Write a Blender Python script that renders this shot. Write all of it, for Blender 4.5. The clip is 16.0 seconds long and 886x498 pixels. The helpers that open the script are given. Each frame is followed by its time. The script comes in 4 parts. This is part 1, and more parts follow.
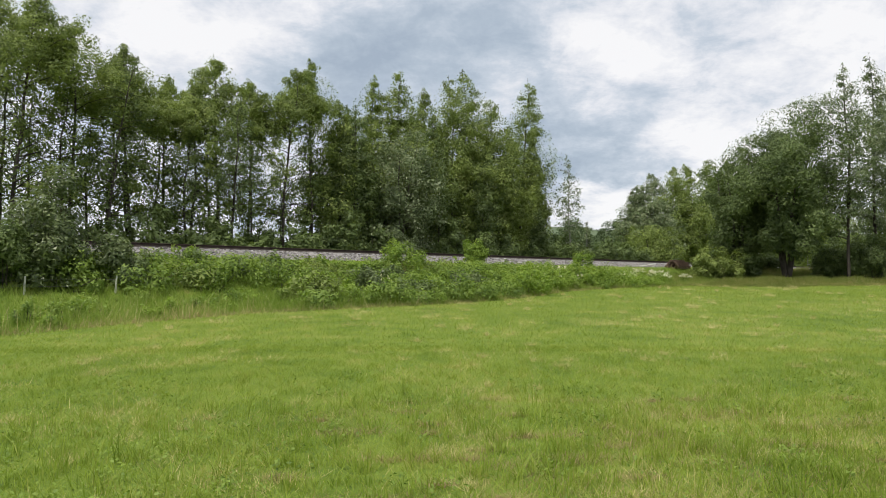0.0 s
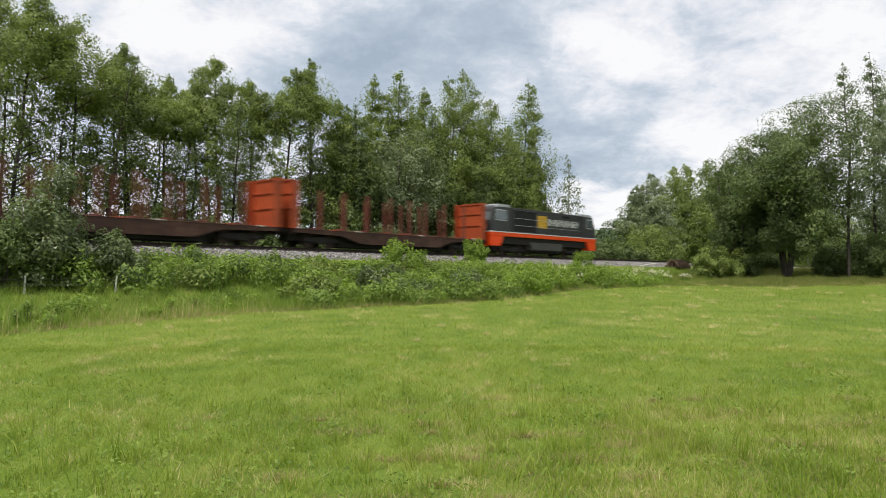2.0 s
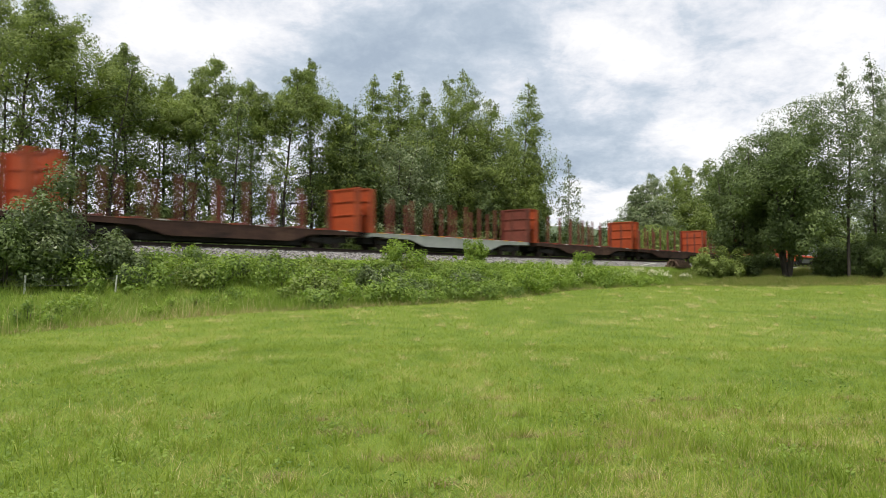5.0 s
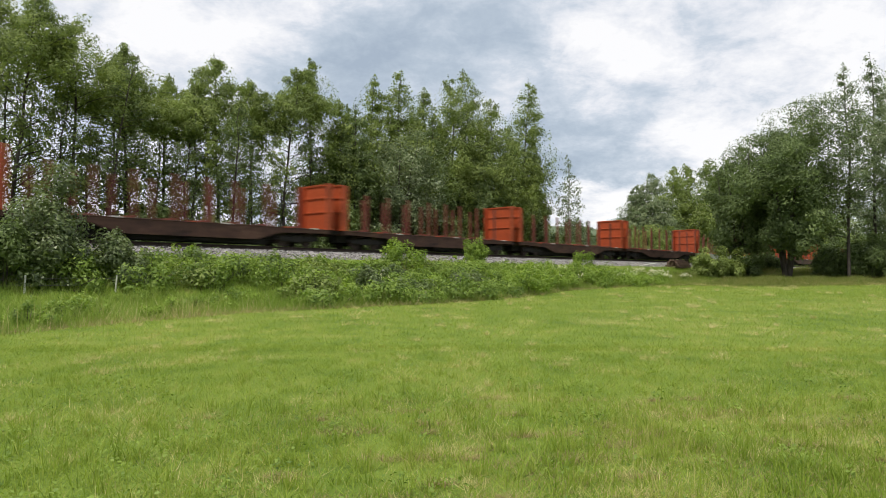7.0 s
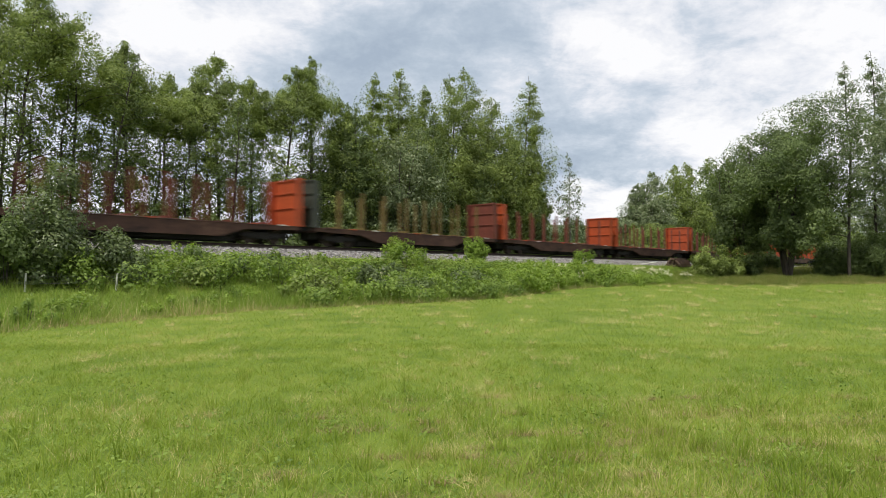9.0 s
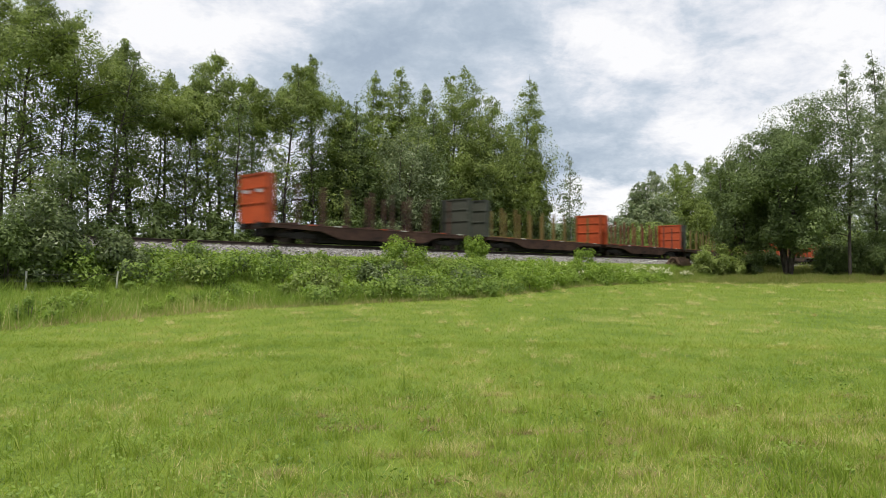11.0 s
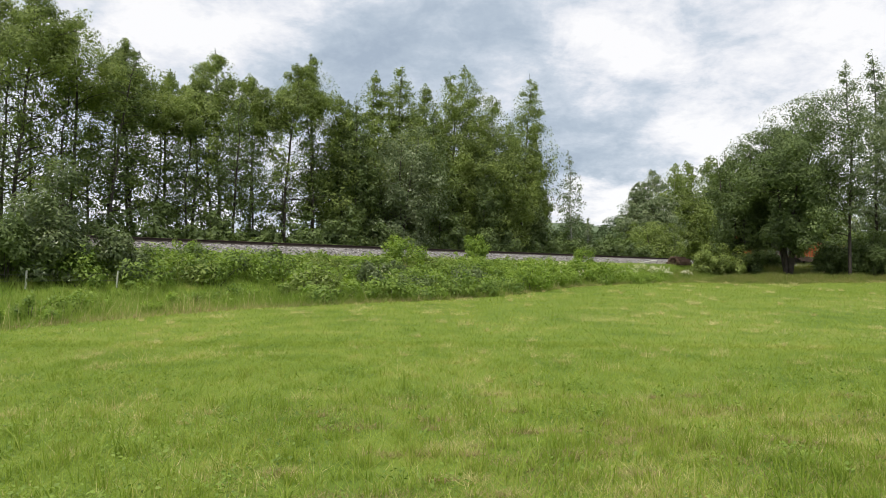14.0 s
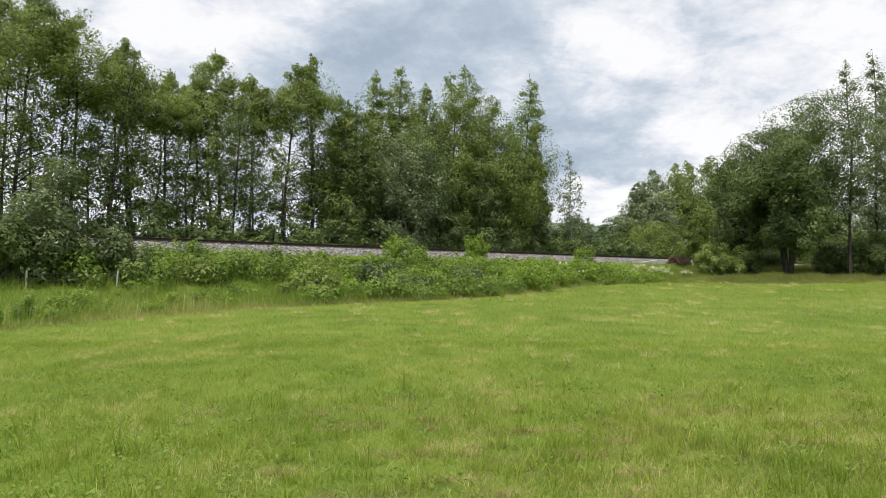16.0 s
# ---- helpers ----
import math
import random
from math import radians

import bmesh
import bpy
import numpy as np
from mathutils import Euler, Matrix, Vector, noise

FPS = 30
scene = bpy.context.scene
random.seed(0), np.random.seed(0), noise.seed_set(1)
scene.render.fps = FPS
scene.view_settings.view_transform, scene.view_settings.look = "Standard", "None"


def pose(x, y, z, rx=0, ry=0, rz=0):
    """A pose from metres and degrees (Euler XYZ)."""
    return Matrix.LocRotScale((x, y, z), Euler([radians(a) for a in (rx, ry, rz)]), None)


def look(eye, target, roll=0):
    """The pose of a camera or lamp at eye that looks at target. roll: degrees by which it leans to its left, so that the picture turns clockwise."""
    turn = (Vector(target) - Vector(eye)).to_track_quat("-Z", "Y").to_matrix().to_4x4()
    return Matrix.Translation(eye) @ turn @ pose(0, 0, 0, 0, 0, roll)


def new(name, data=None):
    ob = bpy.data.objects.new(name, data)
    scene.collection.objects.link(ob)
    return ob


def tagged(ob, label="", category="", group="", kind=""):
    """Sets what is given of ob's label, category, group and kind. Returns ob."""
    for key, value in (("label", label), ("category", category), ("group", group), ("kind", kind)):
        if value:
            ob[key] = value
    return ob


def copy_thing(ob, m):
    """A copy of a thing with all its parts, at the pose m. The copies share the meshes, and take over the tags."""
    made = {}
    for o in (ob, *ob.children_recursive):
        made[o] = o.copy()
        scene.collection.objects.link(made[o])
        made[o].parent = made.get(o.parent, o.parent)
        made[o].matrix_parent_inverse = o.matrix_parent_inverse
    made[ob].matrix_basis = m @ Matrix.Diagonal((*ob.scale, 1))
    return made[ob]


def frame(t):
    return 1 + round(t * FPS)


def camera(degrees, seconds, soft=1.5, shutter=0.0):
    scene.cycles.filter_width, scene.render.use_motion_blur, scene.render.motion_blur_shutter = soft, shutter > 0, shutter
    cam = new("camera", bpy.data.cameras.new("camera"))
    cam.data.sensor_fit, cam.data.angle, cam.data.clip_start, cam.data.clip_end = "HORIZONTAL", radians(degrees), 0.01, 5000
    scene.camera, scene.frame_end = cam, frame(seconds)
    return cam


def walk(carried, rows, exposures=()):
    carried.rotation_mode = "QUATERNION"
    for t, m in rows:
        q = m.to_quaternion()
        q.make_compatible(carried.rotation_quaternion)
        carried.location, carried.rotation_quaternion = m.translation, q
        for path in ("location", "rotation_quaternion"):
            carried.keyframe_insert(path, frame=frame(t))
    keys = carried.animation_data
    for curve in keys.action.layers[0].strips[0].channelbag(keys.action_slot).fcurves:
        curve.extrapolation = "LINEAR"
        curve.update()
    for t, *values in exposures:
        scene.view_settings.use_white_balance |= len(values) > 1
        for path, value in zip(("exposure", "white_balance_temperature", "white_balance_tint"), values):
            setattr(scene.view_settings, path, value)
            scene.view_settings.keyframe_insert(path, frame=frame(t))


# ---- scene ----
# ---- camera ----
cam = camera(64.5, 16.0, soft=0.8, shutter=0.6)
EYE = (0.0, 0.0, 1.5)
SAG = ((0, -1.3), (0.5, -1.3), (1, -1.7), (1.5, -1.0), (2, -0.4), (3, -0.6), (4, -0.3), (5.5, -0.1), (7, 0), (7.5, 0),
       (8, 0.9), (8.5, 1.5), (9, 2.6), (10.2, 4.6), (11.5, 6.3), (12, 7.2), (12.5, 7.7), (13, 7.7), (13.5, 7.2),
       (14, 6.3), (14.5, 6.6), (15, 7.0), (15.5, 7.2), (16, 6.7))
walk(cam, [(t, pose(*EYE, 92.16 - 0.0461 * p, 0, 0.0115 * p) @ pose(0, 0, 0, 0, 0, 0.026 * p)) for t, p in SAG],
     exposures=((0, 0.03), (1, 0.03), (2, 0.07), (3.5, 0.2), (4.2, 0.18), (7, 0.1), (11.5, 0.1), (16, 0.1)))

# ---- sky and sun ----
SUN_EL, SUN_AZ = radians(67), radians(216)
world = bpy.data.worlds.new("world")
scene.world = world
world.use_nodes = True


class Nodes:
    """A small builder for node trees."""

    def __init__(self, tree):
        self.tree = tree
        tree.nodes.clear()

    def add(self, kind, **props):
        node = self.tree.nodes.new(kind)
        inputs = props.pop("inputs", {})
        if "operation" in props:
            node.operation = props["operation"]
        if "use_clamp" in props:
            node.use_clamp = props["use_clamp"]
        if "data_type" in props:
            node.data_type, node.blend_type = props["data_type"], props["blend_type"]
        if "sky_type" in props:
            node.sky_type, node.sun_disc = props["sky_type"], props["sun_disc"]
            node.sun_elevation, node.sun_rotation = props["sun_elevation"], props["sun_rotation"]
        for key, value in inputs.items():
            if isinstance(value, bpy.types.NodeSocket):
                self.tree.links.new(value, node.inputs[key])
            else:
                node.inputs[key].default_value = value
        return node

    def math(self, op, a, b=0.0, c=0.0, clamp=False):
        return self.add("ShaderNodeMath", operation=op, use_clamp=clamp, inputs={0: a, 1: b, 2: c}).outputs[0]

    def vmath(self, op, a, b):
        return self.add("ShaderNodeVectorMath", operation=op, inputs={0: a, 1: b}).outputs[0]

    def noise(self, vector, scale, detail=4.0, rough=0.55, distortion=0.0):
        return self.add("ShaderNodeTexNoise", inputs={"Vector": vector, "Scale": scale, "Detail": detail,
                                                      "Roughness": rough, "Distortion": distortion})

    def ramp(self, fac, stops):
        node = self.add("ShaderNodeValToRGB", inputs={"Fac": fac})
        el = node.color_ramp.elements
        while len(el) < len(stops):
            el.new(0.5)
        for e, (p, c) in zip(el, stops):
            e.position, e.color = p, (*c, 1) if len(c) == 3 else c
        return node.outputs["Color"]

    def mix(self, fac, a, b, blend="MIX"):
        node = self.add("ShaderNodeMix", data_type="RGBA", blend_type=blend)
        for i, v in ((0, fac), (6, a), (7, b)):
            if isinstance(v, bpy.types.NodeSocket):
                self.tree.links.new(v, node.inputs[i])
            else:
                node.inputs[i].default_value = (*v, 1) if isinstance(v, tuple) and len(v) == 3 else v
        return node.outputs[2]


def build_sky():
    n = Nodes(world.node_tree)
    sky = n.add("ShaderNodeTexSky", sky_type="NISHITA", sun_disc=False, sun_elevation=SUN_EL, sun_rotation=SUN_AZ)
    way = n.add("ShaderNodeTexCoord").outputs["Generated"]
    split = n.add("ShaderNodeSeparateXYZ", inputs={0: way})
    ahead = n.math("MAXIMUM", split.outputs[1], 0.05)
    # rolling cloud deck, seen flat towards the horizon
    flat = n.math("ADD", n.math("MAXIMUM", split.outputs[2], 0.0), 0.34)
    deck = n.add("ShaderNodeCombineXYZ", inputs={0: n.math("DIVIDE", split.outputs[0], flat),
                                                 1: n.math("DIVIDE", split.outputs[1], flat), 2: 0.37}).outputs[0]
    big = n.noise(deck, 1.9, 6.0, 0.55, 0.3).outputs["Fac"]
    fine = n.noise(deck, 7.5, 9.0, 0.64, 0.15).outputs["Fac"]
    # cloud banks: across, up, half width, half height, brightness
    banks = ((-0.43, 0.36, 0.06, 0.045, 0.62), (-0.29, 0.355, 0.09, 0.05, 0.55), (0.23, 0.335, 0.05, 0.035, 0.62),
             (0.31, 0.295, 0.07, 0.04, 0.50), (0.58, 0.34, 0.14, 0.08, 0.45), (0.42, 0.17, 0.22, 0.035, 0.45),
             (0.23, 0.115, 0.05, 0.035, 0.55), (0.26, 0.06, 0.12, 0.03, 0.45), (0.07, 0.29, 0.03, 0.04, 0.30),
             (-0.06, 0.33, 0.20, 0.075, -0.62), (0.18, 0.19, 0.13, 0.05, -0.75), (-0.17, 0.27, 0.10, 0.06, -0.45),
             (0.40, 0.27, 0.06, 0.025, -0.40), (0.45, 0.37, 0.09, 0.035, -0.30), (0.20, 0.145, 0.05, 0.02, -0.30), (0.447, 0.304, 0.06, 0.045, -0.30),
             (0.117, 0.344, 0.05, 0.04, -0.12), (0.262, 0.151, 0.10, 0.013, -0.32), (0.36, 0.216, 0.08, 0.022, 0.42), (0.57, 0.26, 0.10, 0.035, 0.35), (0.34, 0.34, 0.04, 0.03, 0.30))
    warp = n.vmath("SUBTRACT", n.noise(deck, 4.6, 6.0, 0.62).outputs["Color"], (0.5, 0.5, 0.5))
    ws = n.add("ShaderNodeSeparateXYZ", inputs={0: warp})
    u = n.math("MULTIPLY_ADD", ws.outputs[0], 0.16, n.math("DIVIDE", split.outputs[0], ahead))
    v = n.math("MULTIPLY_ADD", ws.outputs[1], 0.09, n.math("DIVIDE", split.outputs[2], ahead))
    total = n.math("MULTIPLY_ADD", big, 0.95, n.math("MULTIPLY_ADD", fine, 1.7, -0.78))
    for u0, v0, a, b, k in banks:
        du = n.math("DIVIDE", n.math("SUBTRACT", u, u0), a)
        dv = n.math("DIVIDE", n.math("SUBTRACT", v, v0), b)
        r2 = n.math("ADD", n.math("MULTIPLY", du, du), n.math("MULTIPLY", dv, dv))
        total = n.math("MULTIPLY_ADD", n.math("POWER", 2.718, n.math("MULTIPLY", r2, -0.8)), k * (0.62 if k > 0 else 0.74), total)
    total = n.math("MULTIPLY_ADD", total, 0.74, 0.22)
    colour = n.ramp(total, ((0.06, (0.385, 0.46, 0.56)), (0.27, (0.465, 0.542, 0.635)), (0.47, (0.60, 0.662, 0.745)), (0.65, (0.81, 0.828, 0.878)), (0.84, (0.97, 0.965, 0.975))))
    clear = n.mix(1.0, sky.outputs[0], (0.09, 0.09, 0.09), "MULTIPLY")
    both = n.mix(0.93, clear, colour)
    bg = n.add("ShaderNodeBackground", inputs={"Color": both, "Strength": 1.0})
    out = n.add("ShaderNodeOutputWorld", inputs={"Surface": bg.outputs[0]})


build_sky()
sun = new("sun", bpy.data.lights.new("sun", "SUN"))
sun.data.energy, sun.data.angle, sun.data.color = 4.5, radians(12), (1.0, 0.94, 0.84)
sun.matrix_world = look((40 * math.sin(SUN_AZ), 40 * math.cos(SUN_AZ), 95), (0, 0, 0))


# ---- materials ----
def material(name, rough=0.8, metal=0.0, stops=None, scale=1.0, scale2=9.0, bump=0.2, bump_scale=60.0, bump_dist=0.01, spec=0.3):
    m = bpy.data.materials.new(name)
    m.use_nodes = True
    n = Nodes(m.node_tree)
    where = n.add("ShaderNodeTexCoord").outputs["Object"]
    f = n.math("ADD", n.math("MULTIPLY", n.noise(where, scale).outputs["Fac"], 0.6),
               n.math("MULTIPLY", n.noise(where, scale2).outputs["Fac"], 0.4))
    colour = n.ramp(f, stops)
    b = n.add("ShaderNodeBump", inputs={"Strength": bump, "Distance": bump_dist, "Height": n.noise(where, bump_scale).outputs["Fac"]})
    s = n.add("ShaderNodeBsdfPrincipled", inputs={"Base Color": colour, "Roughness": rough, "Metallic": metal,
                                                  "Specular IOR Level": spec, "Normal": b.outputs[0]})
    n.add("ShaderNodeOutputMaterial", inputs={"Surface": s.outputs[0]})
    return m


def paint(name, c, rough=0.5, metal=0.0, dirt=0.35):
    lo = tuple(x * (1 - dirt) for x in c)
    return material(name, rough, metal, ((0.3, lo), (0.55, c), (0.75, tuple(min(1, x * 1.12) for x in c))), 0.8, 7.0, 0.15, 30, 0.01, 0.4)


def leafage(name, dark, mid, light, shine=0.35, patch=0.35, rough=0.6):
    """Leaves: tone by clump and by leaf, light shines through."""
    m = bpy.data.materials.new(name)
    m.use_nodes = True
    n = Nodes(m.node_tree)
    geo = n.add("ShaderNodeNewGeometry")
    where = geo.outputs["Position"]
    broad = n.math("MULTIPLY_ADD", n.noise(where, patch, 3.0).outputs["Fac"], 0.75, -0.12)
    sprig = n.math("MULTIPLY_ADD", n.noise(where, 4.0 * patch, 3.0).outputs["Fac"], 0.5, -0.11)
    f = n.math("ADD", n.math("ADD", broad, sprig), n.math("MULTIPLY", geo.outputs["Random Per Island"], 0.34))
    colour = n.ramp(f, ((0.32, dark), (0.57, mid), (0.86, light)))
    s = n.add("ShaderNodeBsdfPrincipled", inputs={"Base Color": colour, "Roughness": rough, "Specular IOR Level": 0.35})
    tr = n.add("ShaderNodeBsdfTranslucent", inputs={"Color": n.mix(1.0, colour, (1.15, 1.2, 0.7), "MULTIPLY")})
    mx = n.add("ShaderNodeMixShader", inputs={0: shine, 1: s.outputs[0], 2: tr.outputs[0]})
    n.add("ShaderNodeOutputMaterial", inputs={"Surface": mx.outputs[0]})
    return m


def field_colour(n, where, seed_shift=0.0):
    """Mown meadow: fresh green, yellow-green and straw patches, at one place for soil and blades."""
    a = n.noise(n.vmath("MULTIPLY", where, (0.9, 0.75, 0.0)), 0.2, 4.0, 0.6).outputs["Fac"]
    b = n.noise(n.vmath("MULTIPLY", where, (1.0, 0.7, 0.0)), 0.95, 5.0, 0.65).outputs["Fac"]
    f = n.math("ADD", n.math("MULTIPLY", a, 0.4), n.math("MULTIPLY", b, 0.6))
    return n.math("MULTIPLY_ADD", f, 1.5, -0.24)


def grass_material(name, stops, shine=0.5, spread=0.22):
    m = bpy.data.materials.new(name)
    m.use_nodes = True
    n = Nodes(m.node_tree)
    geo = n.add("ShaderNodeNewGeometry")
    f = field_colour(n, geo.outputs["Position"])
    f = n.math("ADD", f, n.math("MULTIPLY_ADD", geo.outputs["Random Per Island"], spread, -spread / 2))
    colour = n.ramp(f, stops)
    s = n.add("ShaderNodeBsdfPrincipled", inputs={"Base Color": colour, "Roughness": 0.55, "Specular IOR Level": 0.3})
    tr = n.add("ShaderNodeBsdfTranslucent", inputs={"Color": colour})
    mx = n.add("ShaderNodeMixShader", inputs={0: shine, 1: s.outputs[0], 2: tr.outputs[0]})
    n.add("ShaderNodeOutputMaterial", inputs={"Surface": mx.outputs[0]})
    return m


def ground_material():
    m = bpy.data.materials.new("meadow_soil")
    m.use_nodes = True
    n = Nodes(m.node_tree)
    where = n.add("ShaderNodeTexCoord").outputs["Object"]
    f = field_colour(n, where)
    fine = n.noise(n.vmath("MULTIPLY", where, (1, 1, 1)), 11.0, 6.0, 0.7).outputs["Fac"]
    f = n.math("ADD", f, n.math("MULTIPLY_ADD", fine, 0.5, -0.25))
    colour = n.ramp(f, FIELD)
    b = n.add("ShaderNodeBump", inputs={"Strength": 0.6, "Distance": 0.05, "Height": fine})
    s = n.add("ShaderNodeBsdfPrincipled", inputs={"Base Color": colour, "Roughness": 0.9, "Specular IOR Level": 0.15, "Normal": b.outputs[0]})
    n.add("ShaderNodeOutputMaterial", inputs={"Surface": s.outputs[0]})
    return m


FIELD = ((0.25, (0.058, 0.098, 0.012)), (0.42, (0.092, 0.142, 0.018)), (0.60, (0.130, 0.178, 0.026)), (0.70, (0.19, 0.19, 0.050)), (0.82, (0.33, 0.275, 0.13)))
BLADE = ((0.10, (0.125, 0.205, 0.022)), (0.40, (0.220, 0.308, 0.035)), (0.62, (0.275, 0.355, 0.050)), (0.76, (0.36, 0.37, 0.095)), (0.95, (0.55, 0.48, 0.25)))
M_SOIL = ground_material()
M_GRASS = grass_material("meadow_grass", BLADE, 0.5, 0.45)
M_TALL = grass_material("tall_grass", ((0.28, (0.135, 0.215, 0.028)), (0.5, (0.215, 0.310, 0.044)), (0.66, (0.27, 0.33, 0.07)), (0.80, (0.42, 0.36, 0.16))), 0.5, 0.3)
# darker olive stops: shade under the grove is put into this colour
M_ROUGH = grass_material("shaded_rough_grass", ((0.28, (0.105, 0.150, 0.026)), (0.5, (0.175, 0.225, 0.040)), (0.66, (0.24, 0.25, 0.060)), (0.80, (0.34, 0.29, 0.12))), 0.45, 0.35)
M_STRAW = grass_material("dry_stalks", ((0.3, (0.38, 0.35, 0.12)), (0.6, (0.58, 0.52, 0.25))), 0.4, 0.3)
M_DRY = grass_material("brown_thatch", ((0.3, (0.21, 0.165, 0.07)), (0.6, (0.38, 0.31, 0.15))), 0.3, 0.5)
# raised tones: sunlight on the row's crowns is partly put into this colour
M_BIRCH = leafage("sun_toned_birch_leaves", (0.082, 0.113, 0.026), (0.166, 0.220, 0.050), (0.262, 0.325, 0.084))
M_BUSH = leafage("dark_bush_leaves", (0.050, 0.075, 0.028), (0.105, 0.145, 0.050), (0.185, 0.225, 0.095), 0.3, 0.8, 0.42)
# lowered tones: the dimness below the crowns is partly put into this colour
M_ALDER = leafage("shade_toned_alder_leaves", (0.054, 0.082, 0.026), (0.106, 0.152, 0.046), (0.168, 0.222, 0.072))
M_WILLOW = leafage("willow_leaves", (0.066, 0.096, 0.038), (0.140, 0.185, 0.078), (0.270, 0.310, 0.185), 0.3, 0.5, 0.42)
M_SHRUB = leafage("shrub_leaves", (0.080, 0.138, 0.024), (0.162, 0.242, 0.040), (0.240, 0.325, 0.060), 0.4, 0.6)
M_FRESH = leafage("fresh_shrub_leaves", (0.100, 0.17, 0.020), (0.18, 0.27, 0.034), (0.26, 0.36, 0.055), 0.4, 0.9)
M_FAR = leafage("far_wood_leaves", (0.050, 0.080, 0.034), (0.080, 0.120, 0.048), (0.115, 0.160, 0.064), 0.2, 0.05)
M_BARK = material("dark_bark", 0.9, 0, ((0.3, (0.03, 0.026, 0.022)), (0.6, (0.085, 0.072, 0.06)), (0.8, (0.14, 0.125, 0.11))), 1.5, 14, 0.8, 25, 0.03)
M_PALE = material("pale_birch_bark", 0.85, 0, ((0.35, (0.06, 0.055, 0.05)), (0.5, (0.30, 0.29, 0.27)), (0.7, (0.5, 0.49, 0.46))), 1.2, 9, 0.6, 20, 0.02)
M_BALLAST = material("ballast_stone", 0.95, 0, ((0.25, (0.09, 0.085, 0.082)), (0.5, (0.20, 0.19, 0.185)), (0.75, (0.36, 0.345, 0.335))), 0.7, 16, 1.0, 18, 0.06, 0.2)
M_STONE = leafage("loose_stone", (0.06, 0.056, 0.055), (0.20, 0.19, 0.187), (0.46, 0.445, 0.44), 0.0, 3.0, 0.9)
M_STEEL = material("rusty_rail_steel", 0.7, 0.2, ((0.3, (0.022, 0.016, 0.013)), (0.7, (0.060, 0.042, 0.034))), 3, 20, 0.3, 40, 0.005)
M_SLEEPER = material("grey_sleeper", 0.95, 0, ((0.3, (0.05, 0.045, 0.04)), (0.7, (0.13, 0.12, 0.11))), 2, 15, 0.5, 30, 0.01)
M_RED = paint("orange_red_wagon_paint", (0.37, 0.064, 0.018), 0.6, 0, 0.45)
M_RED2 = paint("dull_red_stake_paint", (0.155, 0.040, 0.025), 0.7, 0, 0.5)
M_OCHRE = paint("ochre_stake_paint", (0.15, 0.105, 0.03), 0.65, 0, 0.4)
M_GREEN = paint("grey_green_container_paint", (0.052, 0.056, 0.044), 0.65)
M_BROWN = material("brown_wagon_paint", 0.8, 0, ((0.36, (0.018, 0.013, 0.012)), (0.48, (0.060, 0.031, 0.024)), (0.58, (0.085, 0.044, 0.032)), (0.70, (0.15, 0.085, 0.06))), 0.7, 4.5, 0.3, 30, 0.01, 0.3)
M_GREYW = paint("light_grey_wagon_paint", (0.42, 0.43, 0.40), 0.6, 0, 0.3)
M_YELLOW = paint("yellow_paint", (0.62, 0.36, 0.03), 0.5)
M_DARK = paint("dark_grey_loco_paint", (0.046, 0.046, 0.049), 0.4, 0, 0.2)
# near black for seams, and for the shade inside openings that are not modelled
M_BLACK = paint("black_gap_shade", (0.008, 0.008, 0.009), 0.7)
M_ORANGE = paint("bright_orange_paint", (0.90, 0.075, 0.006), 0.5, 0, 0.15)
M_WHITE = paint("white_paint", (0.72, 0.72, 0.70), 0.5, 0, 0.12)
M_LIGHT = paint("light_grey_cab_paint", (0.40, 0.42, 0.44), 0.4, 0, 0.15)
M_UNDER = paint("black_underframe", (0.018, 0.016, 0.015), 0.85)
# fuel tank's dusty grey; also the highlight painted along the hood's top edge
M_TANK = paint("dusty_tank_and_edge_highlight_grey", (0.085, 0.082, 0.076), 0.7)
M_POST = paint("weathered_white_post", (0.55, 0.55, 0.50), 0.8)
M_WIRE = paint("fence_wire_grey", (0.10, 0.10, 0.10), 0.6, 0.5)
M_TIMBER = material("old_brown_timber", 0.95, 0, ((0.3, (0.06, 0.04, 0.03)), (0.7, (0.19, 0.125, 0.09))), 1.5, 12, 0.6, 25, 0.02)
M_FLOWER = leafage("cream_flowers", (0.55, 0.53, 0.38), (0.72, 0.70, 0.55), (0.82, 0.80, 0.68), 0.25, 2.0)
M_GLASS = bpy.data.materials.new("cab_glass")
M_GLASS.use_nodes = True
_g = Nodes(M_GLASS.node_tree)
_gs = _g.add("ShaderNodeBsdfPrincipled", inputs={"Base Color": (0.10, 0.12, 0.13, 1), "Roughness": 0.08, "Specular IOR Level": 0.9})
_g.add("ShaderNodeOutputMaterial", inputs={"Surface": _gs.outputs[0]})

# ---- plan: the line of the railway and the lie of the land ----
AX, AY = 0.6614, 0.7502          # the way the train runs
RAIL_TOP = 3.25


def along(s, d):
    """Plan point s metres along the line and d metres to the meadow's side of its middle."""
    k, e = s - 42.0, d - 0.75
    return -19.87 + AX * k + AY * e, 31.5 + AY * k - AX * e


def line_of(x, y):
    dx, dy = x + 19.87, y - 31.5
    return AX * dx + AY * dy + 42.0, AY * dx - AX * dy + 0.75


def smooth(a, b, v):
    t = np.clip((v - a) / (b - a), 0, 1)
    return t * t * (3 - 2 * t)


def meadow(x, y):
    return 0.62 * smooth(15, 70, y) + 1.3 * smooth(72, 88, y) * smooth(5, 25, x)


def edge(s):
    """Where the bank's foot meets the meadow."""
    return np.interp(s, (20, 37, 41, 46, 50, 58, 64, 74, 88, 140), (18.5, 16.8, 15.5, 14.2, 14.3, 14.0, 13.0, 10.8, 10.3, 12.0))


